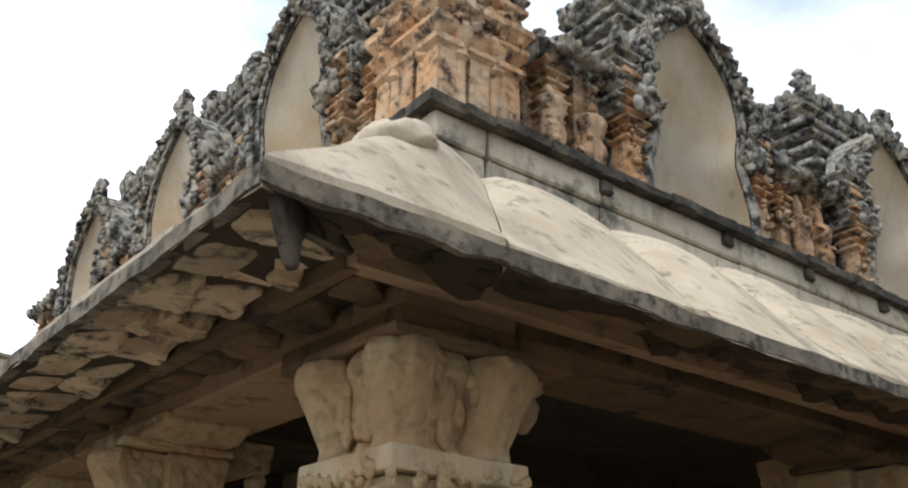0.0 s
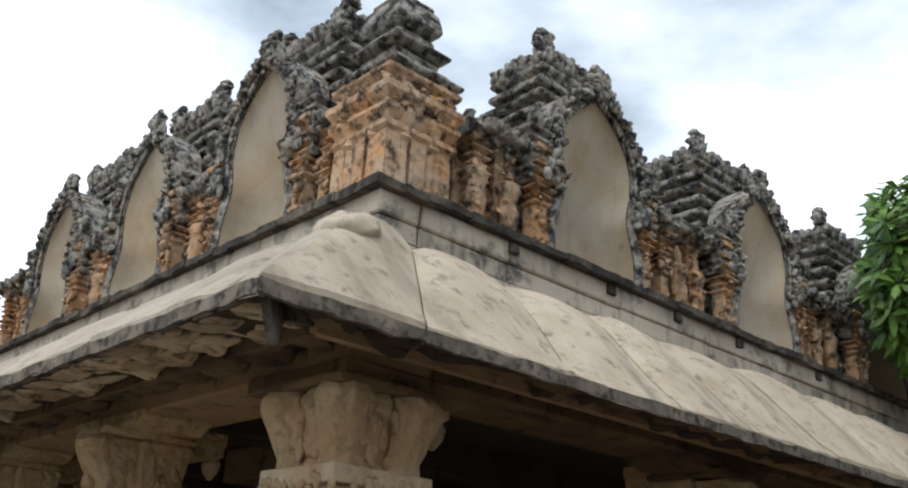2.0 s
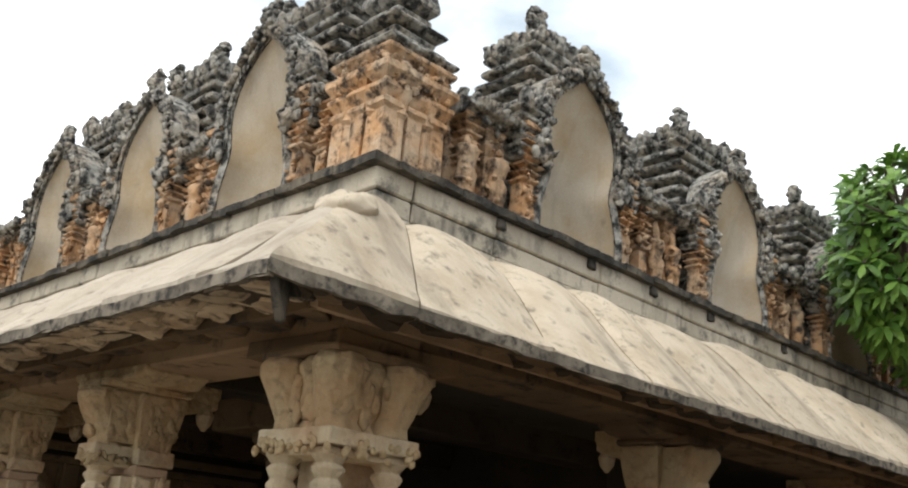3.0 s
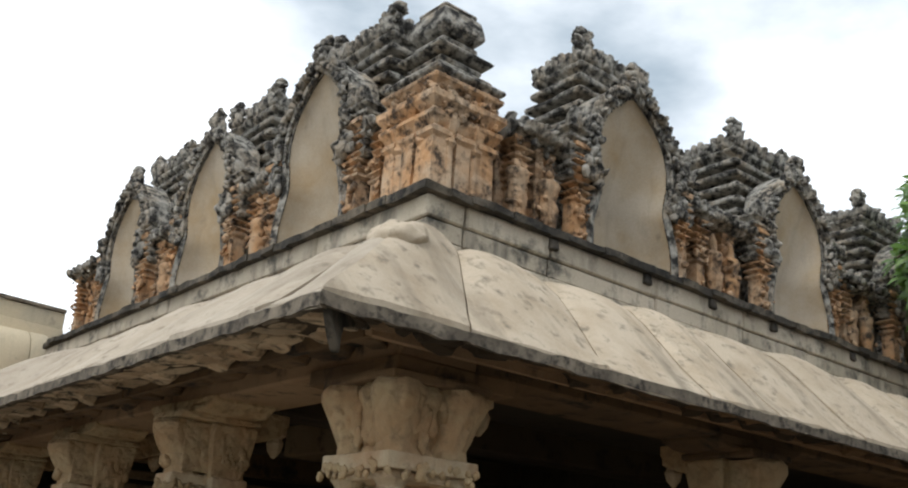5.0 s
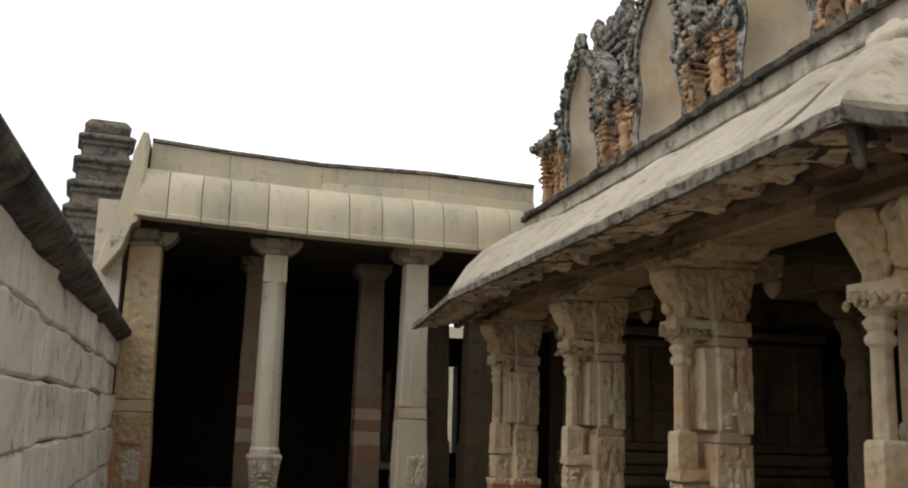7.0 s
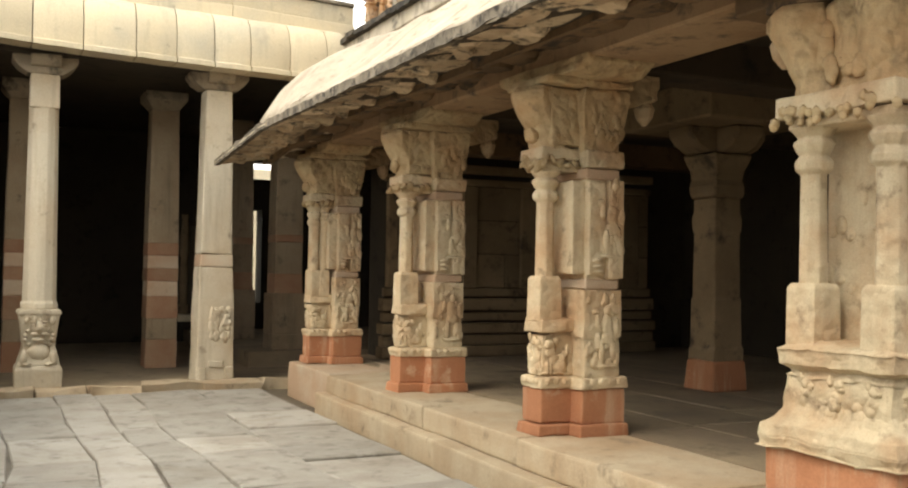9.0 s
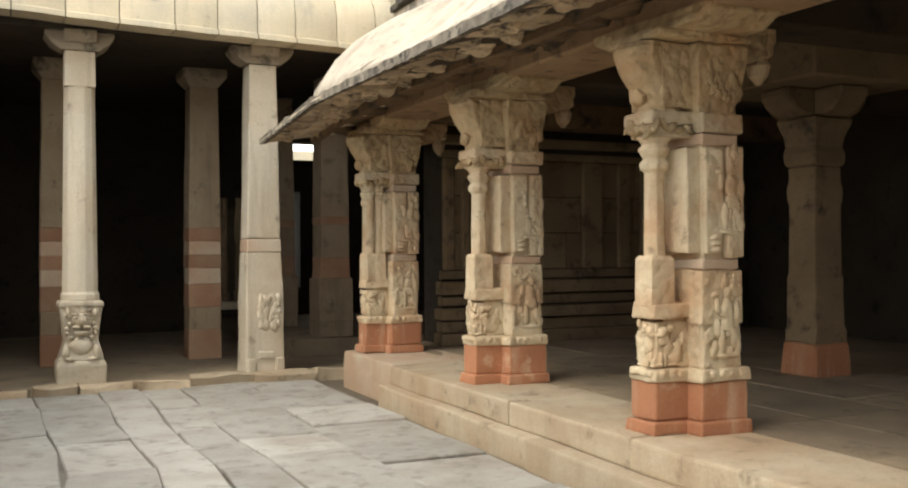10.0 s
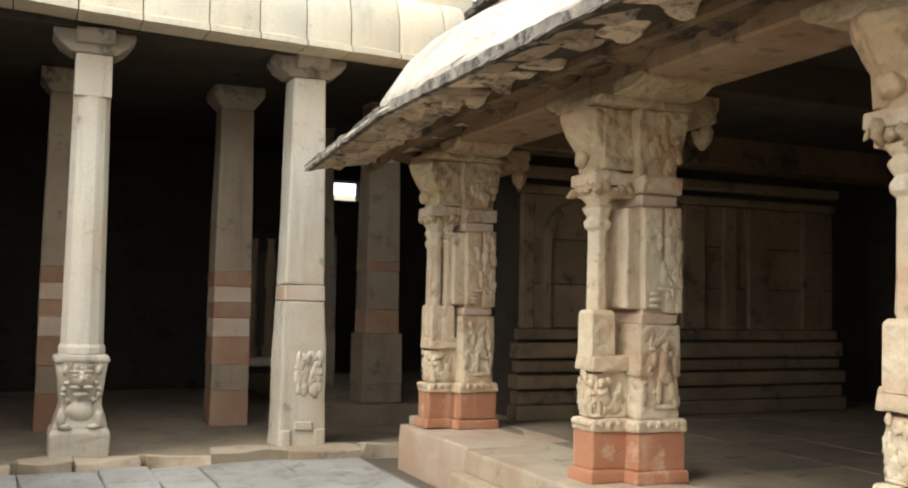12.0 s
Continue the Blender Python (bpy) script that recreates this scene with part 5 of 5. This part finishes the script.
    for rw, rd in ((0.60, 0.43), (0.59, 0.42), (0.575, 0.41), (0.56, 0.40), (0.54, 0.385), (0.505, 0.36)):
        bm = bmesh.new()
        turned(bm, ((0.79, z), (0.79, z + th * 0.40), (1.0, z + th * 0.46), (1.02, z + th * 0.76), (0.94, z + th * 0.90), (0.79, z + th)), 4, 0, 0, True, 0, rw * rx, rd * narrow)
        bevelled(bm, 0.010)
        bmesh.ops.subdivide_edges(bm, edges=[e for e in bm.edges if e.calc_length() > 0.3], cuts=5)
        roughened(bm, 0.014, 5.0)
        for v in bm.verts:
            v.co.x += shift
            v.co.y += cy
        part("roof_tier", bm, M_GREY, p)
        z += th
    bm = bmesh.new()
    turned(bm, ((0.86, z), (0.90, z + 0.03), (1.06, z + 0.07), (1.06, z + 0.10), (0.96, z + 0.12), (0.94, z + 0.21), (0.72, z + 0.25)), 4, 0, 0, True, 0, 0.47 * rx, 0.34 * narrow)
    bevelled(bm, 0.012)
    for v in bm.verts:
        v.co.x += shift
        v.co.y += cy
    part("crest", roughened(bm, 0.012, 6.0), M_GREY, p)
    bm = bmesh.new()
    for y in (cy - 0.33 * narrow, cy + 0.30 * narrow):
        leaf_row(bm, shift - 0.47 * rx, shift + 0.47 * rx, y, z + 0.12, 0.085, 0.11, 0.16)
    for side in (-1, 1):
        y = cy - 0.28 * narrow
        while y < cy + 0.3 * narrow:
            tongue(bm, (shift + side * 0.46 * rx, y, z + 0.09), (side * 0.15, 0, 1), rnd.uniform(0.11, 0.17), 0.055, 0.045, Vector((side, 0, 0)), 0.02)
            y += 0.08
        finial(bm, shift + side * 0.43 * rx, cy - 0.30 * narrow, z + 0.16, 0.25 if side < 0 else rnd.uniform(0.17, 0.24), 0.15)
    finial(bm, shift + rnd.uniform(-0.05, 0.05), cy - 0.28 * narrow, z + 0.17, rnd.uniform(0.12, 0.17), 0.11)
    stuff_part("crest_carving", bm, M_GREY, p, "crumbled grey crest with finials")
    return p


def statue(m, h=0.62):
    """A worn standing figure, one plain mesh."""
    bm = bmesh.new()
    rings = ((0.09, 0.0), (0.09, 0.05), (0.055, 0.06), (0.06, 0.12), (0.07, 0.22), (0.085, 0.27), (0.06, 0.33), (0.075, 0.40), (0.10, 0.45), (0.085, 0.48), (0.035, 0.50), (0.045, 0.54), (0.045, 0.58), (0.03, 0.62), (0.012, 0.66))
    turned(bm, [(r, z * h / 0.62) for r, z in rings], 10, 0, 0, False, 0, 1.1, 0.8)
    roughened(bm, 0.018, 9.0)
    ob = part("statue", bm, M_ORANGE, None, "", True)
    tagged(ob, "small worn ochre stucco figure on the roof parapet", "statue", "figures of the parapet")
    ob.matrix_world = m
    return ob


def infill(front, a, b, out, h=0.84, seed=3):
    """A recessed stretch of parapet between two shrines, with pilasters, figures and a crumbled cornice."""
    rnd.seed(seed)
    m = orient(front, (a + b) / 2, out)
    w = (b - a) / 2
    p = thing("parapet_wall", "recessed ochre stucco parapet with pilasters and dark cornice", "parapet", "recesses of the parapet")
    p.matrix_world = m
    bm = bmesh.new()
    box(bm, -w, 0.16, 0, w, 0.75, h * 0.9)
    box(bm, -w, 0.05, 0, w, 0.16, 0.06, 0, 0.005)
    part("wall", bevelled(bm, 0.01), M_ORANGE, p)
    n = max(2, int((b - a) / 0.30))
    for i in range(n):
        x = -w + (b - a) * (i + 0.5) / n
        bm = bmesh.new()
        (plain_pilaster if i % 2 else pilaster)(bm, x, 0.10 + 0.04 * (i % 2), 0.13, h * 0.86)
        part("pilaster", bm, M_ORANGE, p)
        bm = bmesh.new()
        crumble(bm, x - 0.07, x + 0.07, 0.0, 0.08, 0.05, h * 0.85, 18, 0.022)
        stuff_part("pilaster_carving", bm, M_ORANGE, p)
    bm = bmesh.new()
    prism(bm, [(0.75, h * 0.84), (0.02, h * 0.84), (-0.06, h * 0.90), (-0.05, h * 0.94), (0.06, h * 1.02), (0.16, h * 1.06), (0.75, h * 1.08)], -w, w, "x")
    part("cornice", bm, M_GREY, p)
    bm = bmesh.new()
    leaf_row(bm, -w, w, -0.045, h * 0.90, 0.062, 0.05, 0.10)
    leaf_row(bm, -w, w, 0.10, h * 1.0, 0.075, 0.06, 0.13)
    crumble(bm, -w, w, -0.06, 0.10, h * 0.80, h * 0.93, int(26 * (b - a)), 0.026)
    stuff_part("cornice_carving", bm, M_GREY, p, "crumbled grey cornice")


def corner_shrine(m, r=0.265, h=0.90):
    p = thing("corner_shrine", "square ochre corner shrine with pilasters and grey tiered roof", "roof shrine")
    p.matrix_world = m
    bm = bmesh.new()
    turned(bm, ((r, 0), (r, 0.06), (r - 0.04, 0.09), (r - 0.10, 0.11), (r - 0.10, h * 0.74), (r - 0.02, h * 0.78)), 4, 0, 0, True)
    part("body", bevelled(bm, 0.01), M_ORANGE, p)
    for sx, sy in ((-1, -1), (1, -1), (-1, 1), (0.0, -1), (-1, 0.0)):
        bm = bmesh.new()
        plain_pilaster(bm, sx * (r - 0.055), sy * (r - 0.055), 0.155, h * 0.84)
        part("pilaster", weathered(bm, 0.008, 9.0, 1), M_ORANGE, p)
    for k, (sx, sy) in enumerate(((0.5, -1), (-0.5, -1), (-1, 0.5), (-1, -0.5))):
        bm = bmesh.new()
        turned(bm, ((0.05, 0.08), (0.045, 0.40), (0.07, 0.43), (0.05, 0.48), (0.08, 0.55), (0.09, 0.60)), 6, sx * (r - 0.03), sy * (r - 0.03))
        part("small_pilaster", bm, M_ORANGE, p)
    bm = bmesh.new()
    turned(bm, ((r - 0.02, h * 0.74), (r + 0.02, h * 0.80), (r + 0.02, h * 0.86), (r - 0.01, h * 0.88), (r + 0.06, h * 0.97), (r + 0.05, h * 1.0)), 4, 0, 0, True)
    bevelled(bm, 0.012)
    part("frieze", bm, M_ORANGE, p)
    bm = bmesh.new()
    crumble(bm, -r, r, -r - 0.04, -r + 0.02, h * 0.66, h * 1.0, 90, 0.026)
    crumble(bm, -r - 0.04, -r + 0.02, -r, r, h * 0.66, h * 1.0, 90, 0.026)
    stuff_part("frieze_carving", bm, M_ORANGE, p)
    z = h
    for k, (q, th) in enumerate(((r + 0.06, 0.085), (r - 0.01, 0.065), (r - 0.07, 0.09), (r - 0.01, 0.07), (r - 0.10, 0.12))):
        bm = bmesh.new()
        turned(bm, ((q - 0.05, z), (q, z + th * 0.45), (q, z + th * 0.75), (q - 0.06, z + th)), 4, 0, 0, True)
        bevelled(bm, 0.01)
        roughened(bm, 0.01, 5.0)
        part("roof_tier", bm, M_GREY, p)
        z += th
    bm = bmesh.new()
    turned(bm, ((r - 0.11, z), (r - 0.06, z + 0.05), (r - 0.06, z + 0.09), (r - 0.085, z + 0.20), (r - 0.12, z + 0.22), (r - 0.10, z + 0.25), (0.09, z + 0.29)), 4, 0, 0, True)
    bevelled(bm, 0.012)
    part("cap", bm, M_GREY, p, "grey domed cap")


corner_shrine(pose(2.57, 3.71, LEDGE_Z))
S_N = (4.30, 6.70, 9.12, 11.5)
W_N = (4.94, 6.81, 8.70)
for k, x in enumerate(S_N):
    niche_shrine(orient("s", x, 3.40), 1.0, 0.90, 11 + k, *((0.84, 0.10) if k == 0 else ()))
for k, y in enumerate(W_N):
    niche_shrine(orient("w", y, 2.30), 0.95, 0.91, 31 + k)
edges = [3.02] + [v for x in S_N for v in (x - 0.78, x + 0.78)]
for k, (a, b) in enumerate(zip(edges[::2], edges[1::2])):
    infill("s", a, b, 3.44, 0.84, 50 + k)
edges = [4.12] + [v for y in W_N for v in (y - 0.72, y + 0.72)] + [10.38]
for k, (a, b) in enumerate(zip(edges[::2], edges[1::2])):
    infill("w", a, b, 2.34, 0.84 if k < 3 else 0.95, 60 + k)
for x in (3.14, 3.46, 5.5, 5.75, 7.8, 8.1):
    statue(orient("s", x, 3.50))
for y in (5.92, 7.78):
    statue(orient("w", y, 2.40))


# ---- tree beside the far south front ----
def leaf_tree(at, name="tree"):
    t = thing(name, "leafy green tree with broad glossy leaves beside the temple", "tree", "", "", at)
    bm = bmesh.new()

    def limb(a, b, r0, r1, n=6):
        d = (b - a).normalized()
        u = d.orthogonal().normalized()
        v = d.cross(u)
        ra = [bm.verts.new(a + (u * math.cos(2 * math.pi * i / n) + v * math.sin(2 * math.pi * i / n)) * r0) for i in range(n)]
        rb = [bm.verts.new(b + (u * math.cos(2 * math.pi * i / n) + v * math.sin(2 * math.pi * i / n)) * r1) for i in range(n)]
        for i in range(n):
            bm.faces.new((ra[i], ra[(i + 1) % n], rb[(i + 1) % n], rb[i]))
    rnd.seed(5)
    top = Vector((0.05, 0.15, 3.3))
    limb(Vector((0, 0, -0.2)), top, 0.16, 0.11, 8)
    tips, ends = [], []
    mid = Vector((-0.15, 0.55, 4.95))
    for k in range(14):
        a = 2 * math.pi * k / 14 + rnd.uniform(-0.2, 0.2)
        e = mid + Vector((math.cos(a) * rnd.uniform(0.3, 1.0), math.sin(a) * rnd.uniform(0.2, 0.55), rnd.uniform(-0.7, 0.7)))
        limb(top, e, 0.07, 0.035)
        ends.append(e)
    for _ in range(330):
        d = Vector((rnd.gauss(0, 1), rnd.gauss(0, 1), rnd.gauss(0, 1))).normalized() * rnd.uniform(0.72, 1.03)
        q = mid + Vector((1.55 * d.x, 0.85 * d.y, 1.25 * d.z))
        q += noise.noise_vector(q * 1.3) * 0.22
        e = min(ends, key=lambda c: (c - q).length)
        limb(e, q, 0.022, 0.012, 5)
        tips.append((q, ((q - mid).normalized() + Vector((0, 0, 0.35))).normalized()))
    part("trunk", bm, M_BARK, t)
    bm = bmesh.new()
    for q, way in tips:
        # a rosette of broad leaves round each stubby tip
        u = way.orthogonal().normalized()
        v = way.cross(u)
        n = rnd.randint(15, 22)
        for k in range(n):
            a = 2.4 * k + rnd.uniform(-0.3, 0.3)
            lift = rnd.uniform(-0.25, 1.1)
            d = ((u * math.cos(a) + v * math.sin(a)) + way * lift).normalized()
            side = d.cross(way + Vector((0, 0, 0.6))).normalized()
            up = side.cross(d)
            o = q + d * 0.02 - way * rnd.uniform(0, 0.10)
            ln, wd = rnd.uniform(0.14, 0.25), rnd.uniform(0.030, 0.046)
            spine = [o, o + d * ln * 0.35 + up * 0.015, o + d * ln * 0.7, o + d * ln - Vector((0, 0, ln * 0.22))]
            a0, a3 = bm.verts.new(spine[0]), bm.verts.new(spine[3])
            row = [(bm.verts.new(c - side * w - up * 0.012), bm.verts.new(c + side * w - up * 0.012)) for c, w in ((spine[1], wd * 0.75), (spine[2], wd))]
            bm.faces.new((a0, row[0][0], row[0][1]))
            bm.faces.new((row[0][0], row[1][0], row[1][1], row[0][1]))
            bm.faces.new((row[1][0], a3, row[1][1]))
    part("crown", bm, M_LEAF, t)
    return t


tree = leaf_tree((9.35, 2.0, GZ))
far_tree = tagged(copy_thing(tree, pose(-6.5, 24.5, GZ, 0, 0, 70)), "leafy green tree rising behind the old courtyard wall")

# ---- tower beyond the gallery ----
tower = thing("shrine_tower", "far stepped stone shrine tower behind the gallery", "tower", "", "", (-4.45, 24.0, GZ), 8)
z = 0.0
bm = bmesh.new()
box(bm, -1.3, -1.3, 0, 1.3, 1.3, 4.3)
part("body", bm, M_TOWER, tower)
z = 4.3
for k in range(6):
    w = 0.94 - 0.075 * k
    bm = bmesh.new()
    turned(bm, ((w, z), (w - 0.04, z + 0.16), (w - 0.04, z + 0.26), (w + 0.02, z + 0.30), (w, z + 0.40), (w + 0.10, z + 0.46), (w + 0.10, z + 0.54), (w - 0.02, z + 0.62)), 4, 0, 0, True)
    bevelled(bm, 0.02)
    roughened(bm, 0.03, 2.0)
    part("tier", bm, M_TOWER, tower)
    z += 0.62
bm = bmesh.new()
turned(bm, ((0.5, z), (0.56, z + 0.2), (0.42, z + 0.38)), 4, 0, 0, True)
part("cap", bevelled(bm, 0.03), M_TOWER, tower)

# ---- paving of the court ----
paving = thing("courtyard_paving", "irregular grey granite slabs paving the courtyard", "paving", "", "structure")
rnd.seed(21)
bm = bmesh.new()
box(bm, -2.2, -6.0, GZ - 0.05, 1.50, 10.93, GZ - 0.026)
bmesh.ops.subdivide_edges(bm, edges=[e for e in bm.edges if e.calc_length() > 3], cuts=60, use_grid_fill=True)
for v in bm.verts:
    v.co.z += 0.005 * noise.noise(v.co * 0.9)
part("joint_fill", bm, M_DUST, paving, "dusty fill between the slabs")
x = -2.2
while x < 1.40:
    wd = min(rnd.uniform(0.34, 0.62), 1.46 - x)
    if 1.46 - (x + wd) < 0.25:
        wd = 1.46 - x
    y = -6.0 + rnd.uniform(-0.5, 0)
    while y < 10.9:
        ln = rnd.uniform(0.55, 1.4)
        y1 = min(y + ln, 10.93)
        if y1 - y > 0.15:
            bm = bmesh.new()
            t = rnd.uniform(-0.008, 0.009)
            box(bm, x + 0.008, y + 0.008, GZ - 0.06, x + wd - 0.008, y1 - 0.008, GZ + t, 0, 0.010)
            for v in bm.verts:
                q = noise.noise_vector(Vector((v.co.x * 0.6, v.co.y * 0.6, 4.0)))
                if -2.0 < v.co.x < 1.3:
                    v.co.x += 0.15 * q.x
                v.co.y += 0.14 * q.y
            part("paving_slab", bevelled(bm, 0.008), M_PAVE, paving)
        y = y1
    x += wd
